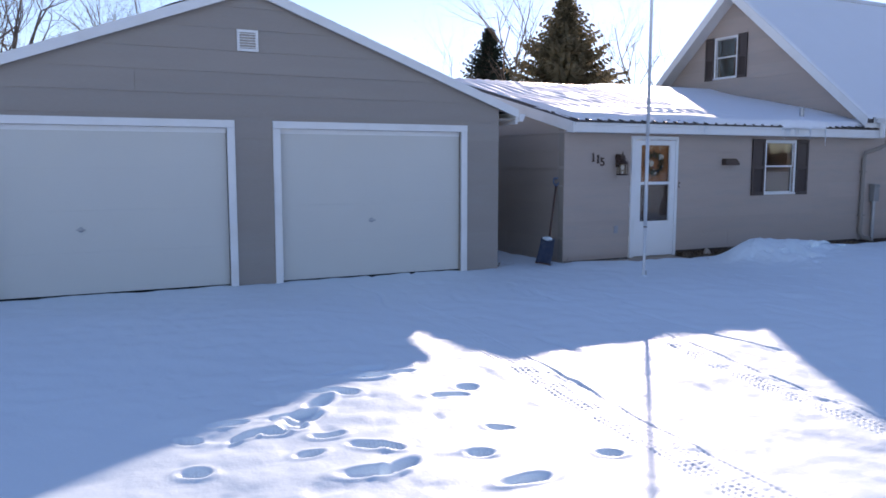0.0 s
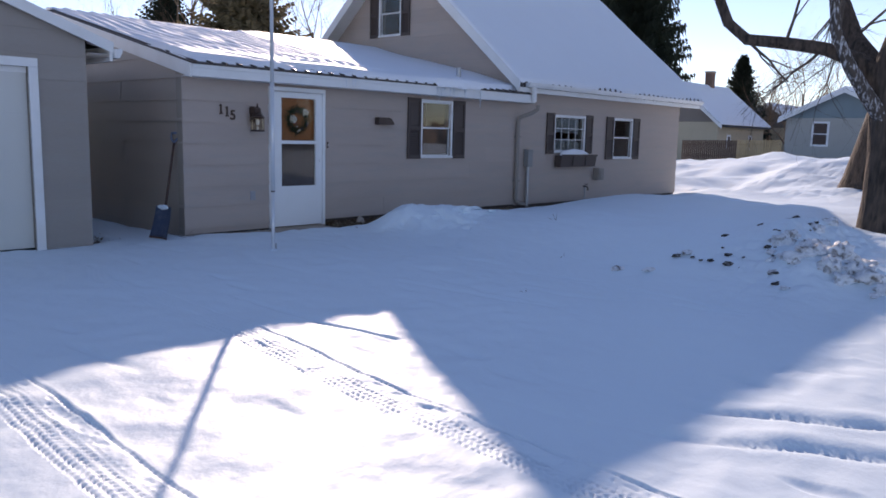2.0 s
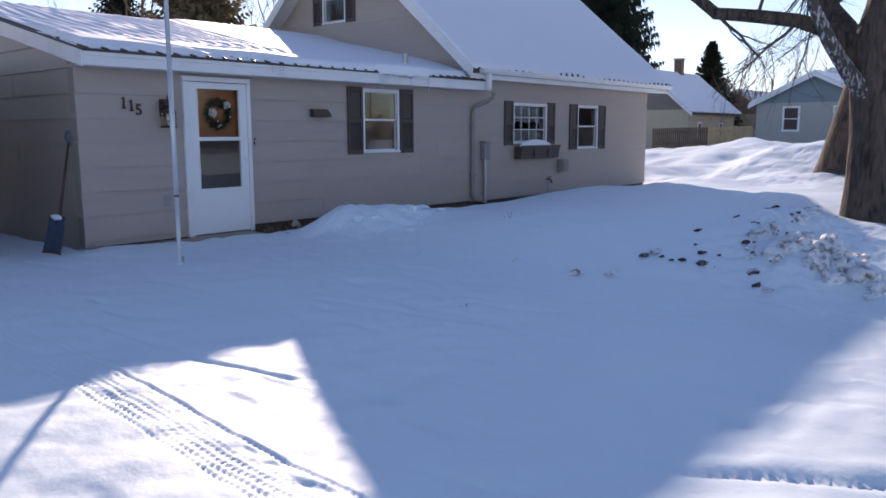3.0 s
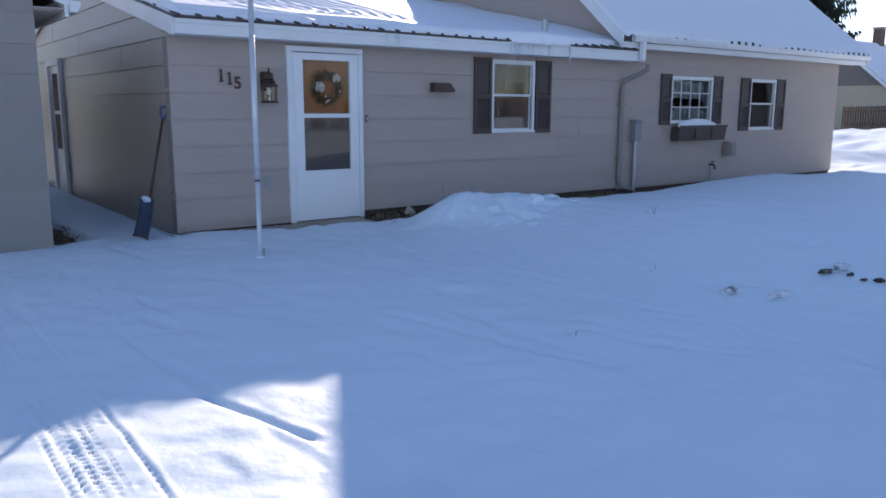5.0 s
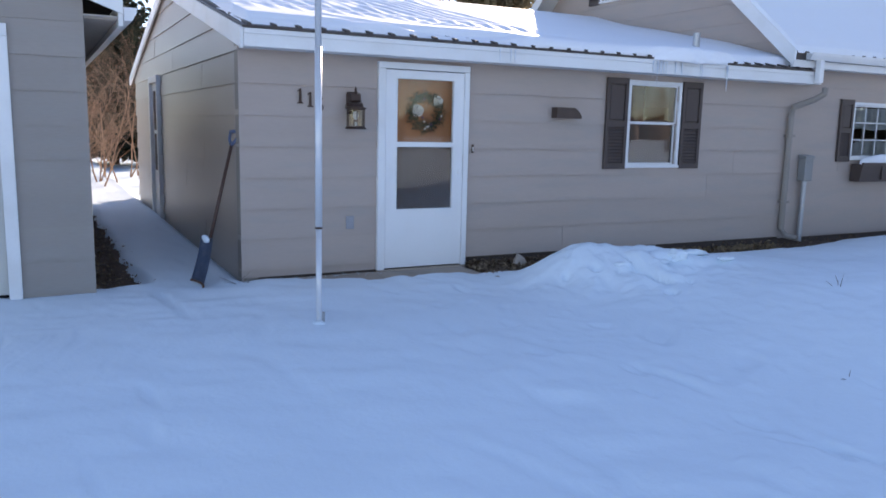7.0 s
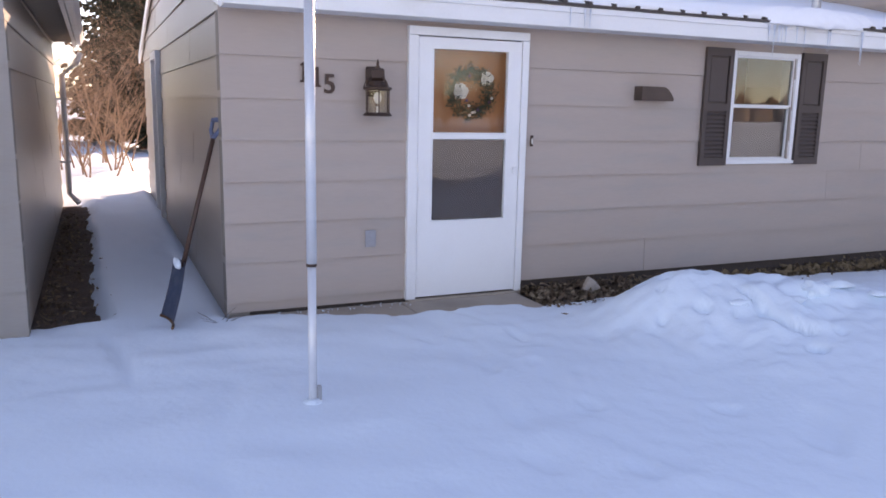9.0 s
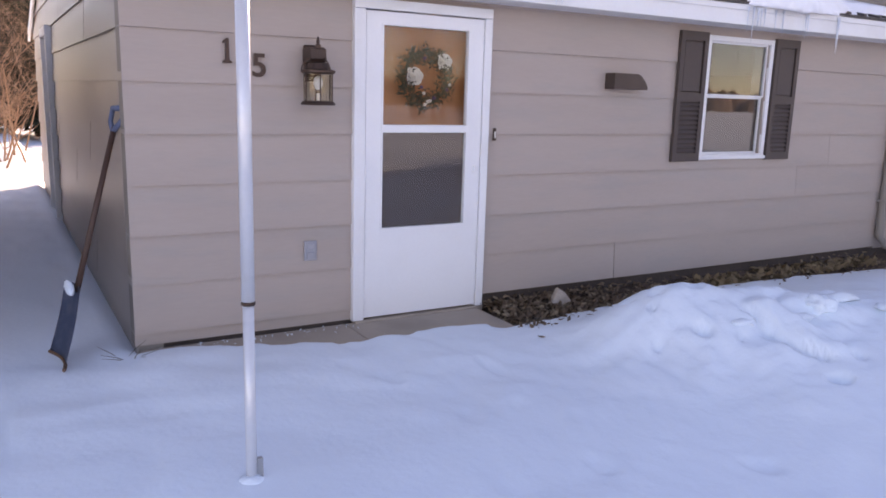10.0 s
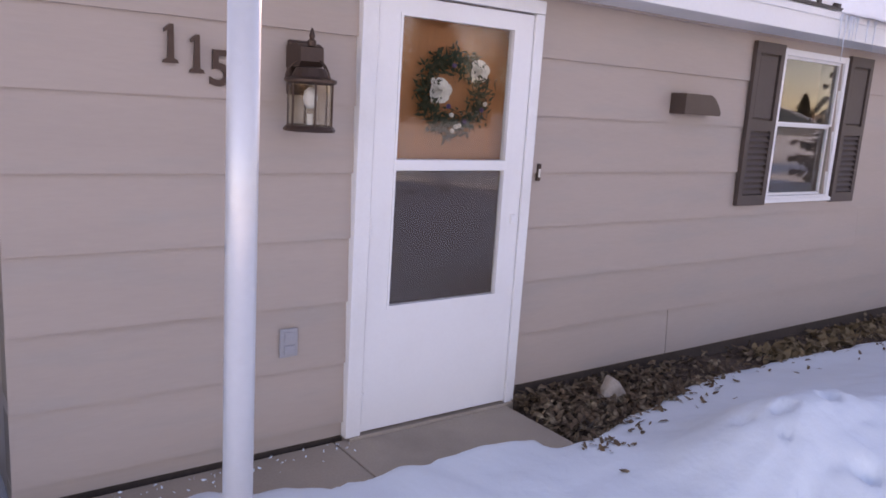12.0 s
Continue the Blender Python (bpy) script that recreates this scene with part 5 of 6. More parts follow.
for vv in sc.verts:
    vv.co = Vector((-0.035 + vv.co.x * 0.025, vv.co.y * 0.15, 0.43 + vv.co.z * 0.035 + 0.01 * noise.noise(vv.co * 3)))
smooth(part("snow_rim", sc, M_SNOW, sh, "snow caught on the scoop"))
we = bmesh.new()
pts = [Vector((-0.05, 0, 0.02)) + Vector((0.12, -0.99, 0)) * (s * 0.19) + Vector((-0.99, -0.12, 0)) * (0.04 + 0.035 * s * s) for s in np.linspace(-1, 1, 9)]
tube(we, pts, [0.010] * 9, 6)
part("wear_strip", we, M_RUST, sh, "rusty wear strip")

# ---- slab, bed, soil ----
bm = bmesh.new()
box(bm, 7.49, 8.80, 9.55, 10.385, -0.12, 0.034, 0.006)
box(bm, 8.806, 9.84, 9.55, 10.385, -0.12, 0.034, 0.006)
tagged(part("pavement_slab", bm, M_CONCRETE), "damp worn concrete slab at the front door", "pavement", kind="structure")
xs, ys = np.linspace(9.7, 18.6, 200), np.linspace(9.5, 10.43, 40)
X, Y = np.meshgrid(xs, ys)
tagged(grid_object("planting_bed", xs, ys, -0.035 + 0.06 * step(9.9, 10.4, Y) + 0.02 * field(X, Y, 0.3, 41) + 0.012 * field(X, Y, 0.07, 42), M_SOIL), "dark soil bed along the front wall", "soil", kind="structure")
xs, ys = np.linspace(6.13, 6.95, 40), np.linspace(10.45, 18.2, 200)
X, Y = np.meshgrid(xs, ys)
gz = np.interp(Y, [10.4, 19, 25], [0.03, 0.07, 0.12])
tagged(grid_object("soil_strip", xs, ys, gz - 0.075 + 0.02 * field(X, Y, 0.3, 43) + 0.015 * field(X, Y, 0.07, 44) - 0.03 * step(6.5, 6.9, X), M_SOIL), "bare dark soil strip along the garage", "soil", kind="structure")


def scatter_leaves(name, label, n, place, mat, size, seed, stand=0.3):
    r = random.Random(seed)
    bm = bmesh.new()
    for k in range(n):
        p = Vector(place(r))
        s = size * r.uniform(0.5, 1.3)
        m = Matrix.Translation(p) @ Euler((r.gauss(0, stand), r.gauss(0, stand), r.uniform(0, 6.3))).to_matrix().to_4x4()
        c = r.uniform(-0.3, 0.3) * s
        q = [bm.verts.new(m @ Vector(v)) for v in ((-s, 0, c), (-0.3 * s, -0.45 * s, 0), (0.6 * s, -0.3 * s, 0), (s, 0, c), (0.5 * s, 0.4 * s, 0.1 * s), (-0.4 * s, 0.4 * s, 0))]
        bm.faces.new((q[0], q[1], q[5]))
        bm.faces.new((q[1], q[2], q[4], q[5]))
        bm.faces.new((q[2], q[3], q[4]))
    return tagged(part(name, bm, mat), label, "leaves", kind="stuff")


def bed_place(r):
    x = 9.86 + abs(r.gauss(0, 0.7)) if r.random() < 0.8 else r.uniform(9.9, 16.5)
    f = float(np.interp(x, [9.7, 9.9, 10.4, 11.7, 13, 15, 17, 18.5], [9.72, 9.75, 9.92, 10.1, 9.98, 9.9, 10.05, 10.3]))
    y = r.uniform(f, 10.38)
    return x, y, 0.0 + 0.05 * (y - 9.9) / 0.45 + r.uniform(0.0, 0.045)


scatter_leaves("fallen_leaves", "dry brown fallen leaves in the bed", 1900, bed_place, M_LEAF, 0.028, 3, 0.45)
scatter_leaves("fallen_leaves", "dry brown leaves beside the garage", 1100, lambda r: (6.22 + abs(r.gauss(0, 0.17)), r.uniform(10.6, 16.5), 0.0 + r.uniform(0, 0.03)), M_LEAF, 0.022, 5, 0.5)


def snow_edge_place(r):
    x = r.choice((r.uniform(9.7, 11.2), r.uniform(9.8, 14.8)))
    y = float(np.interp(x, [9.7, 9.9, 10.4, 11.7, 13, 15], [9.74, 9.78, 9.95, 10.12, 9.97, 9.9])) - abs(r.gauss(0, 0.10))
    return x, y, float(ground_height(np.array([[x]]), np.array([[y]]))[0, 0]) + 0.008


scatter_leaves("fallen_leaves", "few brown leaves strewn on the snow edge", 130, snow_edge_place, M_LEAF, 0.026, 9, 0.35)


def crumb_place(r):
    x = r.uniform(7.6, 8.85)
    return 7.6 + 1.25 * r.random() ** 2 if r.random() < 0.5 else x, 10.37 - abs(r.gauss(0, 0.06)), 0.038


scatter_leaves("snow_crumbs", "snow crumbs along the foot of the siding", 60, crumb_place, M_SNOW, 0.009, 11, 0.8)


def grass_place(r):
    x = r.uniform(12.0, 14.6)
    return x, r.uniform(10.08, 10.36), 0.02 + r.uniform(0.0, 0.04)


scatter_leaves("dry_grass", "matted dry grass by the wall", 520, grass_place, M_GRASS, 0.045, 7, 0.6)
rk = bmesh.new()
rr = random.Random(8)
for v in ((-0.11, -0.05, -0.06), (0.12, -0.05, -0.06), (0.10, 0.06, -0.06), (-0.10, 0.06, -0.06), (-0.085, -0.02, 0.03), (-0.03, -0.02, 0.115), (-0.01, 0.03, 0.11), (0.03, -0.045, 0.065), (0.10, -0.03, 0.0), (0.095, 0.04, 0.01), (0.05, 0.0, 0.07), (-0.07, -0.055, 0.0)):
    rk.verts.new((v[0] + rr.uniform(-0.01, 0.01), v[1] + rr.uniform(-0.01, 0.01), v[2]))
bmesh.ops.convex_hull(rk, input=rk.verts[:])
bmesh.ops.bevel(rk, geom=rk.edges[:], offset=0.006, segments=1, affect="EDGES")
bmesh.ops.translate(rk, verts=rk.verts, vec=(10.47, 10.17, 0.055))
tagged(part("rock", rk, M_STONE), "pale angular stone in the leafy bed", "rock")


def twig(name, label, x, y, n, size, seed, mat=None):
    """A tuft of thin stalks, each a part."""
    r = random.Random(seed)
    tuft = thing(name, label, "twig", x, y, ground_at(x, y) - 0.02)
    for k in range(n):
        p = Vector((r.gauss(0, 0.02), r.gauss(0, 0.02), 0))
        dv = Vector((r.gauss(0, 0.6), r.gauss(0, 0.6), r.uniform(0.2, 1.0))).normalized() * size * r.uniform(0.5, 1)
        part("stalk", tube(bmesh.new(), [p, p + dv * 0.5 + Vector((0, 0, 0.01)), p + dv], [0.003, 0.002, 0.001], 4), mat or M_TWIGDARK, tuft)


twig("twig", "tiny dark twig on the snow", 8.44, 5.30, 3, 0.07, 1)
twig("twig", "small brown twig stuck in the snow", 10.3, 6.12, 3, 0.08, 2)
twig("twig", "small brown twig stuck in the snow", 11.7, 7.2, 3, 0.17, 3)
twig("weed_stalk", "dry weed stalks by the siding", 11.1, 10.3, 5, 0.18, 4)
twig("weed_stalk", "dry weed stalks beside the leaf bed", 10.05, 9.95, 6, 0.12, 5)
twig("twig", "dark twigs at the wing corner", 7.42, 10.25, 7, 0.22, 6)

# frozen chunks along the plough heap
rnd = random.Random(12)
chunks = [(12.05, 3.30, 0.19), (11.64, 3.72, 0.13), (11.70, 2.92, 0.15), (12.22, 4.05, 0.15), (12.5, 4.05, 0.10), (12.1, 3.3, 0.13), (12.7, 3.7, 0.10), (13.2, 3.95, 0.10), (13.9, 4.0, 0.12),
          (11.2, 8.55, 0.09), (11.5, 8.6, 0.07), (10.95, 8.5, 0.06), (11.7, 8.4, 0.06), (10.6, 8.62, 0.05)]
chunks += [(rnd.gauss(12.1, 0.55), rnd.gauss(3.75, 0.35), rnd.choice((0.02, 0.03, 0.035, 0.05, 0.065))) for k in range(34)]
chunks += [(rnd.gauss(13.6, 0.8), rnd.gauss(4.2, 0.25), rnd.uniform(0.025, 0.06)) for k in range(14)]
chunks += [(11.20, 4.98, 0.045), (11.36, 4.92, 0.07), (11.26, 4.80, 0.028), (11.24, 4.68, 0.022), (11.30, 4.58, 0.035), (11.58, 4.48, 0.045), (11.34, 4.37, 0.058), (11.62, 4.30, 0.02), (11.75, 4.62, 0.024)]
chunks += [(11.55, 2.72, 0.10), (11.4, 2.75, 0.07), (10.35, 5.33, 0.063), (10.58, 5.03, 0.0625)]
chunks += [(rnd.gauss(11.9, 0.22), rnd.gauss(3.45, 0.3), rnd.uniform(0.07, 0.13)) for k in range(16)]
for cx, cy, s in chunks:
    bm = bmesh.new()
    bmesh.ops.create_icosphere(bm, subdivisions=3 if s > 0.085 else 2, radius=1)
    off = Vector((cx * 3, cy * 5, s * 9))
    for vv in bm.verts:
        k = 1 + 0.8 * noise.noise(vv.co * 1.5 + off) + 0.45 * abs(noise.noise(vv.co * 3.3 + off)) - 0.25 * abs(noise.noise(vv.co * 6.1 + off))
        vv.co = Vector((vv.co.x * s * (1.7 if s < 0.085 else 1.0), vv.co.y * s * 0.85, vv.co.z * s * (0.42 if s < 0.085 else 0.65))) * k
    bmesh.ops.translate(bm, verts=bm.verts, vec=(cx, cy, ground_at(cx, cy) + 0.12 * s))
    if cy < 6 and s < 0.085:
        tagged(part("soil_clod", bm, M_CLOD if s < 0.062 else M_DIRTYSNOW), "dark frozen soil clod on the plough heap", "clod", "soil clods")
    else:
        tagged(smooth(part("snow_chunk", bm, M_DIRTYSNOW if cy < 6 else M_SNOW)), "soil-streaked frozen snow chunk on the heap" if cy < 6 else "frozen snow chunk on the heap", "snow chunk", "snow chunks")

# ---- trees ----
def lists_part(name, verts, faces, mat, parent):
    me = bpy.data.meshes.new(name)
    me.from_pydata([tuple(v) for v in verts], [], faces)
    me.update()
    me.materials.append(mat)
    ob = new(name, me)
    ob.parent = parent
    return ob


def add_limb(verts, faces, pts, radii, sides):
    base = len(verts)
    side = Vector((0.3, 0.9, 0.21))
    for i, p in enumerate(pts):
        d = (pts[min(i + 1, len(pts) - 1)] - pts[max(i - 1, 0)])
        a = d.cross(side)
        if a.length < 1e-4:
            a = d.cross(Vector((1, 0, 0)))
        a.normalize()
        b = d.cross(a).normalized()
        for k in range(sides):
            t = 2 * math.pi * k / sides
            verts.append(p + (a * math.cos(t) + b * math.sin(t)) * radii[i])
    for i in range(len(pts) - 1):
        for k in range(sides):
            q = base + i * sides
            faces.append((q + k, q + (k + 1) % sides, q + sides + (k + 1) % sides, q + sides + k))


def grow(r, verts, faces, p, d, length, radius, level, spread, up, store=None):
    n = 4 if level > 1 else 3
    pts, radii = [p.copy()], [radius]
    for k in range(n):
        d = (d + Vector((r.gauss(0, 0.14), r.gauss(0, 0.14), r.gauss(0, 0.10) + up * 0.06))).normalized()
        p = p + d * (length / n)
        pts.append(p.copy())
        radii.append(radius * (1 - 0.62 * (k + 1) / n))
    add_limb(verts, faces, pts, radii, 7 if level > 2 else (5 if level > 1 else 3))
    if level == 0:
        return
    for k in range(3 if level < 2 else 4):
        i = r.choice((1, 2, 3, len(pts) - 1)) if len(pts) > 3 else r.choice((1, 2, len(pts) - 1))
        nd = (d + Vector((r.gauss(0, spread), r.gauss(0, spread), r.gauss(0, spread * 0.6) + up * 0.15))).normalized()
        grow(r, verts, faces, pts[i], nd, length * r.uniform(0.5, 0.78), radii[i] * r.uniform(0.5, 0.75), level - 1, spread, up)


def bare_tree(label, x, y, h, radius, seed, mat, twig_mat, levels=4, spread=0.6, z=None, stems=1):
    r = random.Random(seed)
    z = ground_at(x, y) if z is None else z
    t = thing("bare_tree", label, "tree", x, y, z, "bare trees")
    tv, tf, cv, cf = [], [], [], []
    for s in range(stems):
        p = Vector((r.gauss(0, 0.25), r.gauss(0, 0.25), -0.2)) if stems > 1 else Vector((0, 0, -0.2))
        d = Vector((r.gauss(0, 0.25 if stems > 1 else 0.05), r.gauss(0, 0.25 if stems > 1 else 0.05), 1)).normalized()
        pts, radii = [p], [radius * 1.25]
        for k in range(6):
            d = (d + Vector((r.gauss(0, 0.06), r.gauss(0, 0.06), 0.05))).normalized()
            pts.append(pts[-1] + d * h * 0.5 / 6)
            radii.append(radius * (1 - 0.09 * (k + 1)))
        add_limb(tv, tf, pts, radii, 9)
        for k in range(7 if stems == 1 else 5):
            i = r.choice((2, 3, 4, 5, 6))
            nd = (Vector((r.gauss(0, 0.6), r.gauss(0, 0.6), 0.75))).normalized()
            grow(r, cv, cf, pts[i], nd, h * r.uniform(0.28, 0.45), radii[i] * 0.55, levels - 1, spread, 0.6)
    lists_part("trunk", tv, tf, mat, t)
    lists_part("crown", cv, cf, twig_mat, t)
    return t


def spruce(label, x, y, h, half, seed, mat, z=None, droop=0.75):
    r = random.Random(seed)
    z = ground_at(x, y) if z is None else z
    t = thing("spruce_tree", label, "tree", x, y, z, "spruce trees")
    tv, tf = [], []
    add_limb(tv, tf, [Vector((0, 0, -0.3)), Vector((0, 0, h * 0.5)), Vector((0, 0, h * 0.98))], [h * 0.022, h * 0.013, 0.02], 8)
    lists_part("trunk", tv, tf, M_BARK, t)
    cv, cf = [], []
    zz = h * 0.07
    while zz < h * 0.99:
        u = 1 - zz / h
        reach = half * (u ** 0.9) + 0.12
        n = max(5, int(8 + 7 * u))
        a0 = r.uniform(0, 6.28)
        for k in range(n):
            a = a0 + 2 * math.pi * k / n + r.gauss(0, 0.14)
            ln = reach * r.uniform(0.68, 1.12)
            out, sd = Vector((math.cos(a), math.sin(a), 0)), Vector((-math.sin(a), math.cos(a), 0))
            rise = 0.12 * (1 - u) * 2 - 0.22 * u + r.gauss(0, 0.05)
            m = max(5, int(ln * 4.6))
            for i in range(m):
                q = (i + 0.6) / m
                c = Vector((0, 0, zz)) + out * ln * q + Vector((0, 0, ln * (rise * q + 0.16 * q * q)))
                wdt = min(ln * 0.24 * (1.15 - q), 0.5) + 0.10
                for sg in (-1, 1):
                    for j in range(3):
                        tip = c + sd * sg * wdt * r.uniform(0.4, 1.2) + out * wdt * r.uniform(0.0, 0.8) + Vector((0, 0, -wdt * r.uniform(-0.1, droop)))
                        b = len(cv)
                        cv.extend((c - out * 0.07, c + out * 0.07 + Vector((0, 0, 0.02)), tip, c + (tip - c) * 0.5 + Vector((0, 0, -0.09))))
                        cf.append((b, b + 1, b + 2))
                        cf.append((b, b + 2, b + 3))
        zz += h * 0.022 * (0.55 + u)
    lists_part("crown", cv, cf, mat, t)
    return t


# large street tree with its thick low limb
bt = thing("old_tree", "large old tree with rough bark and a long low limb", "tree", 15.92, 3.74, ground_at(15.92, 3.74) - 0.06)
V3 = lambda *a: Vector(a)
tv, tf = [], []
add_limb(tv, tf, [V3(0, 0, -0.3), V3(0, 0.02, 0.15), V3(0.0, 0.05, 0.6), V3(0.03, 0.09, 1.3), V3(0.02, 0.14, 2.0), V3(0.0, 0.17, 2.5), V3(0.02, 0.05, 3.0), V3(0.08, -0.25, 3.7), V3(0.15, -0.55, 4.6), V3(0.2, -0.8, 6.0)],
         [0.50, 0.38, 0.32, 0.285, 0.265, 0.27, 0.26, 0.24, 0.22, 0.18], 18)
for i, v in enumerate(tv):
    tv[i] = v + Vector((v.x, v.y, 0)).normalized() * 0.03 * noise.noise(v * 3.1)
smooth(lists_part("trunk", tv, tf, M_BARK, bt))
tv, tf = [], []
add_limb(tv, tf, [V3(-0.02, 0.2, 2.35), V3(-0.1, 0.6, 2.75), V3(-0.25, 1.1, 2.95), V3(-0.42, 1.65, 3.05), V3(-0.65, 2.2, 3.12), V3(-0.75, 2.5, 3.4), V3(-0.8, 2.75, 4.0), V3(-0.8, 2.85, 4.9), V3(-0.8, 2.9, 6.2)],
         [0.20, 0.125, 0.105, 0.10, 0.095, 0.09, 0.085, 0.07, 0.05], 12)
smooth(lists_part("limb", tv, tf, M_BARK, bt))
tv, tf = [], []
add_limb(tv, tf, [V3(0.15, 0.1, 2.1), V3(0.45, 0.45, 2.6), V3(0.9, 1.0, 3.2), V3(1.1, 1.4, 4.1), V3(1.2, 1.7, 5.3)], [0.22, 0.20, 0.18, 0.15, 0.10], 12)
smooth(lists_part("limb", tv, tf, M_BARK, bt))
tv, tf = [], []
add_limb(tv, tf, [V3(-0.05, 0.1, 1.75), V3(-0.28, 0.36, 2.15), V3(-0.5, 0.6, 2.6), V3(-0.66, 0.8, 3.1), V3(-0.75, 0.95, 4.2)], [0.15, 0.115, 0.10, 0.085, 0.06], 10)
smooth(lists_part("limb", tv, tf, M_SNOWBARK, bt))
cv, cf = [], []
rt = random.Random(21)
for p, dd, ln in ((V3(-0.25, 1.1, 2.95), V3(0, 0.3, -0.3), 1.1), (V3(-0.65, 2.2, 3.12), V3(0.2, -0.3, -0.4), 1.0), (V3(0.9, 1.0, 3.2), V3(0.3, 0.4, -0.15), 1.3), (V3(-0.42, 1.65, 3.05), V3(0.3, -0.2, 0.9), 1.6),
                  (V3(1.1, 1.4, 4.1), V3(0.4, 0.2, -0.5), 1.6), (V3(0.45, 0.45, 2.6), V3(0.4, 0.5, 0.2), 1.3), (V3(0, 0.6, 4.2), V3(0.2, 0.6, -0.5), 1.6), (V3(0.3, 1.0, 4.0), V3(0.3, 0.2, -0.6), 1.6), (V3(0.9, 1.0, 3.2), V3(0.2, -0.2, 0.4), 1.4)):
    grow(rt, cv, cf, p, dd.normalized(), ln, 0.03, 3, 0.5, -0.5)
lists_part("twig_growth", cv, cf, M_TWIGDARK, bt)

t2 = thing("leaning_tree", "snow-dusted leaning trunk behind the old tree", "tree", 17.0, 3.75, ground_at(17.0, 3.75) - 0.1)
tv, tf = [], []
add_limb(tv, tf, [V3(0, 0, -0.3), V3(0, 0, 0.4), V3(0.0, 0.03, 1.2), V3(0.05, 0.06, 2.0), V3(0.1, -0.12, 2.9), V3(0.3, -0.55, 4.2), V3(0.5, -0.9, 6.0)], [0.50, 0.38, 0.31, 0.29, 0.29, 0.27, 0.22], 14)
smooth(lists_part("trunk", tv, tf, M_SNOWBARK, t2))
t3 = thing("far_trunk_tree", "rough brown trunk in the sunlit snow", "tree", 26.2, 6.75, ground_at(26.2, 6.75) - 0.1)
tv, tf = [], []
add_limb(tv, tf, [V3(0, 0, -0.3), V3(0.02, -0.04, 0.3), V3(0.05, -0.2, 1.2), V3(0.1, -0.5, 2.6), V3(0.2, -0.8, 5.0), V3(0.2, -0.8, 8.0)], [0.75, 0.55, 0.48, 0.45, 0.36, 0.2], 12)
smooth(lists_part("trunk", tv, tf, M_BARK, t3))

spruce("dark pointed spruce behind the entry wing", 30.3, 53.5, 13.2, 6.4, 31, M_SPRUCE, -1.0)
spruce("broad olive spruce behind the entry wing", 26.6, 38.0, 11.9, 7.4, 32, M_SPRUCEOLD, -0.6)
spruce("tall dark spruce behind the main house", 58.2, 32.4, 23.5, 6.6, 33, M_SPRUCE, -0.16, 2.6)
spruce("dark spruce behind the far houses", 65.1, 26.1, 8.8, 3.4, 34, M_SPRUCE, -0.2)
spruce("dark green spruce beside the street", 27.5, 4.2, 6.0, 2.3, 35, M_SPRUCE)
bare_tree("bare birch behind the olive spruce", 24.6, 39.8, 13.0, 0.2, 41, M_TWIG, M_TWIG, 5, 0.6)
bare_tree("bare tree beside the olive spruce", 30.0, 36.0, 11.5, 0.2, 42, M_TWIG, M_TWIG, 5, 0.6)
bare_tree("bare tree beyond the garage roof", -1.5, 33.0, 11.5, 0.24, 43, M_TWIGDARK, M_TWIGDARK, 5, 0.6)
bare_tree("bare tree beyond the garage roof", 3.0, 36.5, 11.0, 0.24, 44, M_TWIGDARK, M_TWIGDARK, 5, 0.6)
bare_tree("bare dark tree beyond the garage roof", -3.2, 28.5, 10.0, 0.2, 47, M_TWIGDARK, M_TWIGDARK, 5, 0.65)
bare_tree("bare brown tree beyond the garage roof", -3.8, 31.0, 11.5, 0.26, 45, M_BARK, M_TWIG, 5, 0.6)
bare_tree("small bare tree on the skyline", 27.0, 54.0, 11.5, 0.1, 46, M_TWIG, M_TWIG, 4, 0.5)
for k, (x, y, h) in enumerate(((66, 23.6, 9.5), (70, 22.5, 11.0), (68, 20.0, 10.0), (75, 18.5, 10.5), (72, 27.5, 10.0), (78, 15.0, 9.5), (62, 21.0, 6.5))):
    bare_tree("bare grey tree behind the far houses", x, y, h, 0.15, 60 + k, M_TWIG, M_TWIG, 4, 0.55)
for k, (x, y, h) in enumerate(((6.2, 23.0, 3.4), (7.2, 24.5, 4.2), (5.4, 25.2, 4.4), (8.0, 26.5, 5.0), (6.6, 21.6, 2.2), (4.4, 27.0, 5.0), (5.9, 23.9, 3.8), (6.9, 22.4, 2.6))):
    bare_tree("leafless reddish shrub behind the walkway", x, y, h, 0.02, 80 + k, M_SHRUB, M_SHRUB, 5, 0.75, stems=4)
spruce("dark spruce behind the backyard shrubs", 8.2, 33.0, 8.0, 3.2, 36, M_SPRUCE)
# across the street, behind the walker; seen in the panes
spruce("tall spruce across the street", -12.0, -34.0, 13.0, 4.2, 37, M_SPRUCE)
spruce("spruce across the street", 4.0, -46.0, 11.0, 3.8, 38, M_SPRUCE)
spruce("spruce across the street", 128.0, -56.0, 6.5, 2.4, 39, M_SPRUCE)

for k, (x, y, h) in enumerate(((-22, -42, 10), (-4, -50, 11), (10, -44, 9), (19, -52, 11), (25, -38, 8), (40, -46, 11), (47, -36, 10), (-32, -36, 11))):
    bare_tree("bare tree across the street", x, y, h, 0.2, 120 + k, M_TWIGDARK, M_TWIGDARK, 4, 0.6)
spruce("broad spruce across the street", 22.0, -44.0, 10.0, 4.0, 140, M_SPRUCE)
spruce("spruce beside the far house", 44.0, -40.0, 12.0, 4.4, 141, M_SPRUCE)
first = bare_tree("leafless thicket tree across the street", 36.0, -37.0, 8.5, 0.12, 150, M_BARK, M_SHRUB, 5, 0.75, stems=3)
rnd = random.Random(31)
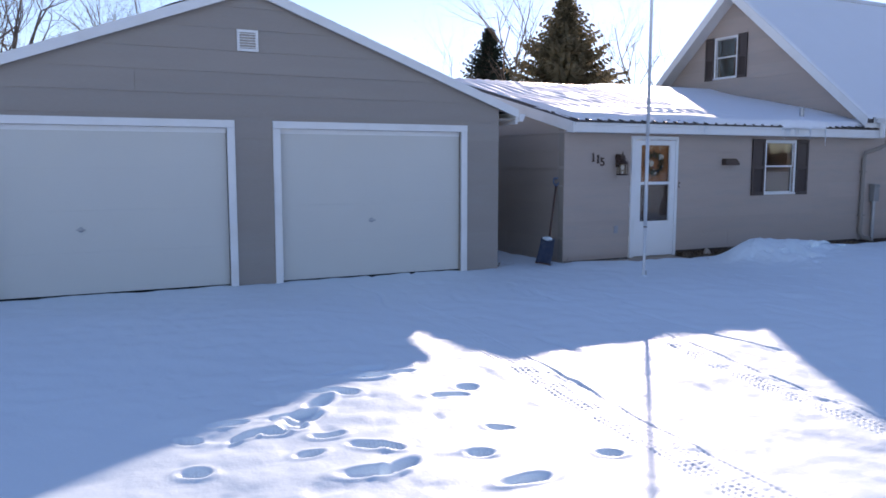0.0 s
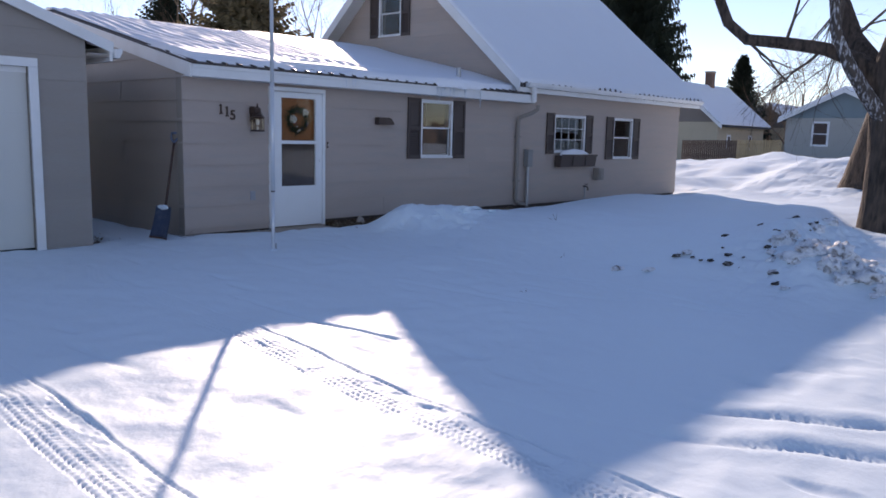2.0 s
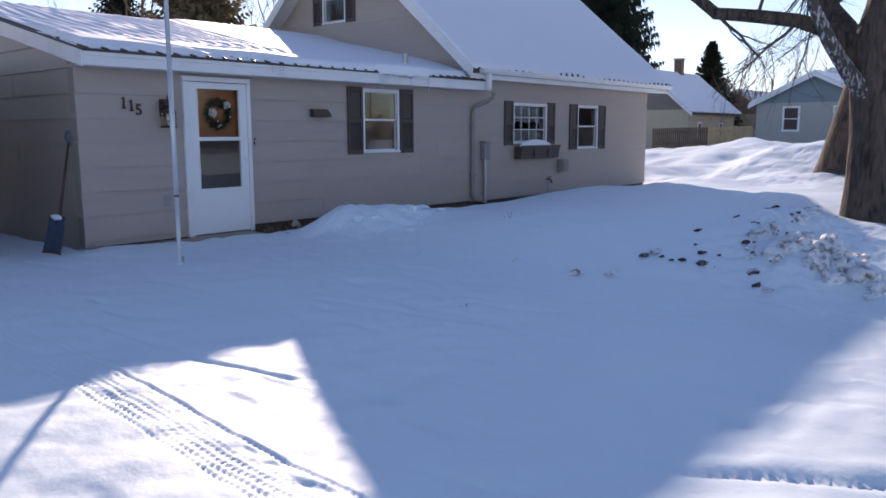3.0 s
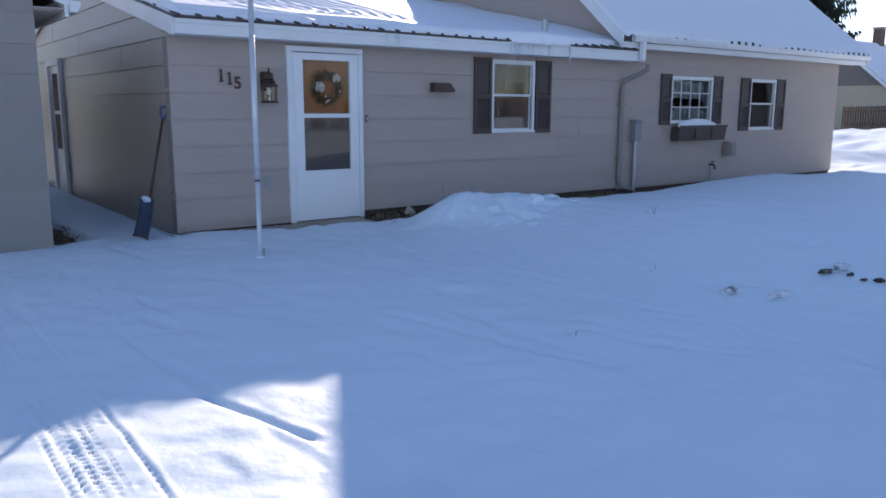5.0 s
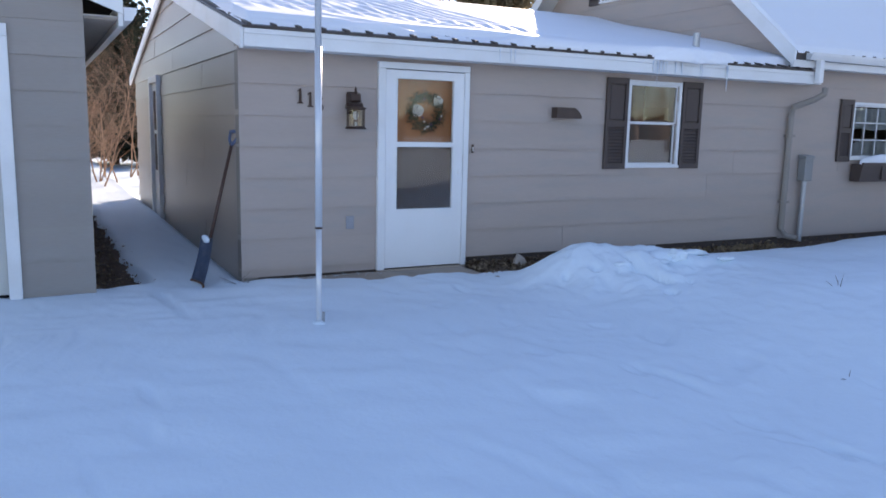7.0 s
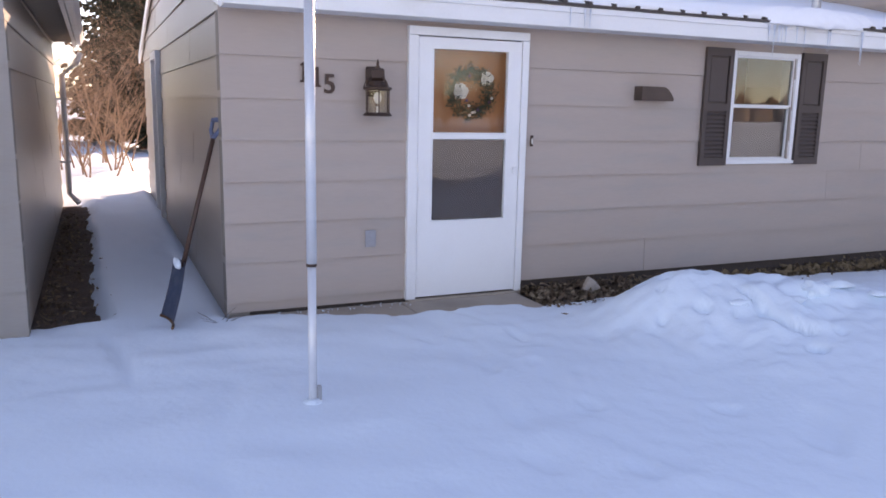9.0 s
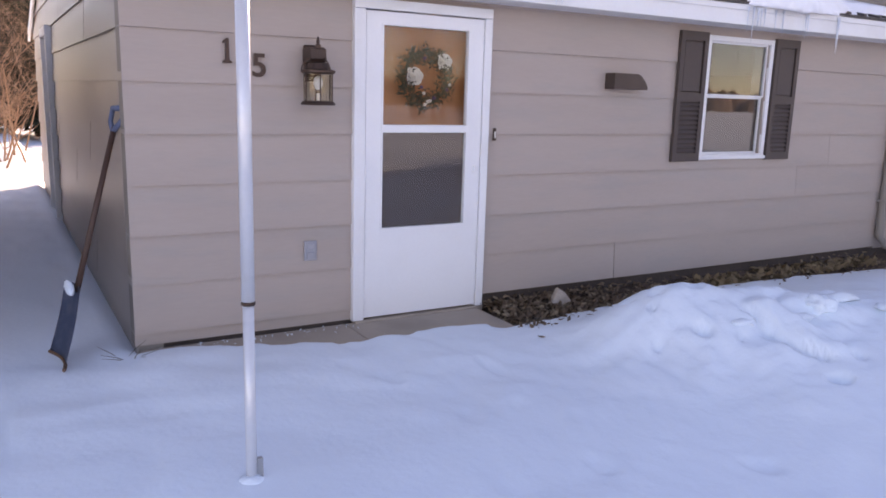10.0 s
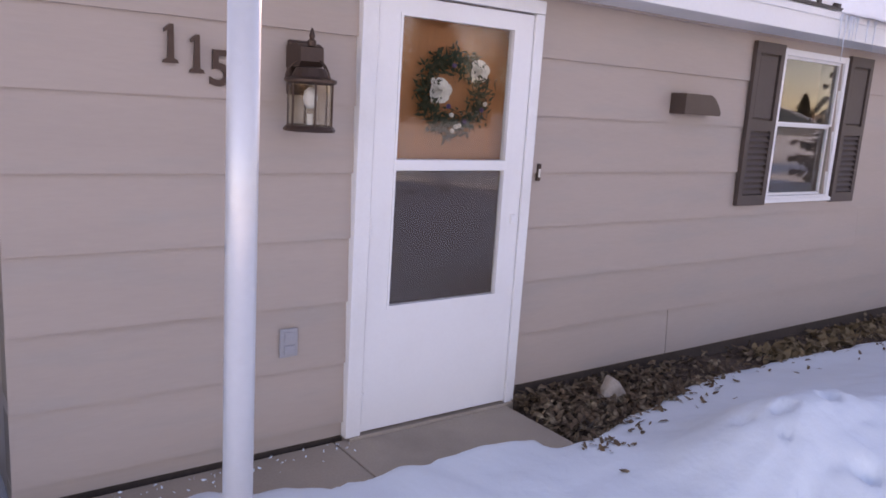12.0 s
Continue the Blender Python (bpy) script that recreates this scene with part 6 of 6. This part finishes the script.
for k in range(13):
    x, y = 12.0 + 3.8 * k + rnd.uniform(-1.2, 1.2), -37.5 + rnd.uniform(-4, 2)
    copy_thing(first, pose(x, y, ground_at(x, y) - 0.1, 0, 0, rnd.uniform(0, 360)))

# added wood-like cones, out of direct view, hiding yellow low sky from the panes
rnd = random.Random(61)
wv, wf = [], []
for k in range(520):
    x, y, h, w = rnd.uniform(-260, 420), rnd.uniform(-135, -95), rnd.uniform(2.8, 5.5), rnd.uniform(1.6, 3.6)
    base = len(wv)
    for i in range(7):
        a = 2 * math.pi * i / 7
        q = w * rnd.uniform(0.7, 1.2)
        wv += [Vector((x + q * math.cos(a), y + q * math.sin(a), -1.5)), Vector((x + 0.8 * q * math.cos(a), y + 0.8 * q * math.sin(a), h * rnd.uniform(0.4, 0.6)))]
    wv.append(Vector((x, y, h)))
    for i in range(7):
        j = (i + 1) % 7
        wf += [(base + 2 * i, base + 2 * j, base + 2 * j + 1, base + 2 * i + 1), (base + 2 * i + 1, base + 2 * j + 1, base + 14)]
woods = lists_part("far_woods", wv, wf, M_TWIG, None)
tagged(woods, "added brown cones hiding the low sky from the panes", "woods", kind="stuff")

# ---- neighbouring houses ----
def gable_house(name, label, x, y, z, rot, w, dep, eave, ridge, wall_mat, gable_mat, windows, chimney=None):
    """Ridge along local y; gable front at local y = 0 facing -y; windows: (side, a, b, z0, z1)."""
    e = thing(name, label, "house")
    e.matrix_world = pose(x, y, z, 0, 0, rot)
    bm = bmesh.new()
    box(bm, -w / 2, w / 2, 0, dep, -0.6, eave)
    part("wall", bm, wall_mat, e)
    part("gable", prism(bmesh.new(), [(-w / 2, eave), (w / 2, eave), (0, ridge)], "y", 0.002, dep - 0.002), gable_mat, e)
    sl = (ridge - eave) / (w / 2)
    for sg in (-1, 1):
        ov = w / 2 + 0.4
        o = [(0, ridge + 0.02), (sg * ov, ridge - sl * ov + 0.02), (sg * ov, ridge - sl * ov + 0.14), (0, ridge + 0.14)]
        part("roof", prism(bmesh.new(), o, "y", -0.35, dep + 0.35), M_SHINGLE, e)
        o = [(0, ridge + 0.14), (sg * (ov - 0.03), ridge - sl * ov + 0.15), (sg * (ov - 0.03), ridge - sl * ov + 0.25), (0, ridge + 0.26)]
        part("roof_snow_layer", prism(bmesh.new(), o, "y", -0.33, dep + 0.33), M_ROOFSNOW, e)
        o = [(0, ridge - 0.12), (sg * ov, ridge - sl * ov - 0.12), (sg * ov, ridge - sl * ov + 0.13), (0, ridge + 0.13)]
        part("rake_board", prism(bmesh.new(), o, "y", -0.39, -0.35), M_WHITE, e)
    for side, a, b, z0, z1 in windows:
        pl = (lambda u0, u1, n0, n1, za, zb: boxed(u0, u1, -n1, -n0, za, zb)) if side == "front" else ((lambda u0, u1, n0, n1, za, zb: boxed(w / 2 + n0, w / 2 + n1, u0, u1, za, zb)) if side == "right" else (lambda u0, u1, n0, n1, za, zb: boxed(-w / 2 - n1, -w / 2 - n0, u0, u1, za, zb)))
        win = part("window", pl(a, b, 0.0, 0.04, z0, z1), M_WHITE, e)
        zm = (z0 + z1) / 2
        for za, zb in ((z0 + 0.12, zm - 0.03), (zm + 0.03, z1 - 0.12)):
            part("pane", pl(a + 0.12, b - 0.12, 0.041, 0.05, za, zb), M_SCREEN, win, "dark window pane")
    if chimney:
        ch = part("chimney", boxed(chimney[0] - 0.26, chimney[0] + 0.26, chimney[1] - 0.26, chimney[1] + 0.26, eave, chimney[2]), M_BRICK, e, "brown brick chimney")
        part("chimney_cap", boxed(chimney[0] - 0.31, chimney[0] + 0.31, chimney[1] - 0.31, chimney[1] + 0.31, chimney[2], chimney[2] + 0.12), M_CONCRETE, ch)
    return e


gable_house("neighbour_house", "grey-beige house with blue-grey gable and white windows", 52.3, 14.67, 0.76, -90, 6.6, 9.0, 2.35, 3.95, M_NBWALL, M_NBGABLE,
            [("front", -1.75, -0.75, 0.65, 2.15), ("front", 1.05, 2.05, 0.65, 2.15)])
gable_house("neighbour_house", "cream and brown house with snowy roof and chimney", 52.0, 25.17, 0.14, -90, 6.0, 8.0, 2.7, 5.2, M_NBYELLOW, M_NBTAUPE,
            [("right", 1.5, 2.1, 0.9, 1.9), ("right", 5.2, 5.8, 0.9, 1.9)], (0.0, 5.0, 6.3))
gable_house("neighbour_house", "distant cream outbuilding with snowy roof", 67.6, 24.7, 0.2, -90, 6.0, 7.0, 2.6, 4.4, M_NBYELLOW, M_NBTAUPE, [("right", 2.0, 2.8, 1.0, 2.0)])
gable_house("neighbour_house", "distant house with snowy roof", 73.7, 19.4, 0.58, -90, 6.0, 7.0, 3.4, 5.8, M_NBWALL, M_NBGABLE, [("front", -0.5, 0.5, 1.2, 2.6)])
gable_house("neighbour_house", "house with snowy roof across the street", 112.0, -50.0, -0.4, 230, 9.0, 9.0, 2.2, 3.8, M_NBWALL, M_NBGABLE, [("front", -2.5, -1.3, 0.9, 2.2), ("front", 1.3, 2.5, 0.9, 2.2)])

fence = thing("board_fence", "vertical board fence, dark weathered then new cedar", "fence", 39.84, 18.7, 0.6)
rnd = random.Random(77)
F0, F1 = Vector((0, 0, 0)), Vector((1.75, -4.25, 0.15))
for k in range(48):
    u = k / 47
    p = F0.lerp(F1, u)
    bm = boxed(-0.042, 0.042, -0.012, 0.012, 0.0, 0.98 + rnd.uniform(-0.02, 0.02) - 0.04 * u)
    bmesh.ops.transform(bm, matrix=Matrix.Translation(p) @ pose(0, 0, 0, 0, 0, -67.6), verts=bm.verts)
    part("board", bm, M_FENCEDARK if u < 0.56 else M_FENCE, fence)
for zr in (0.2, 0.75):
    part("rail", tube(bmesh.new(), [F0 + Vector((0.05, 0.02, zr)), F1 + Vector((0.05, 0.02, zr))], [0.03, 0.03], 6), M_FENCEDARK, fence)
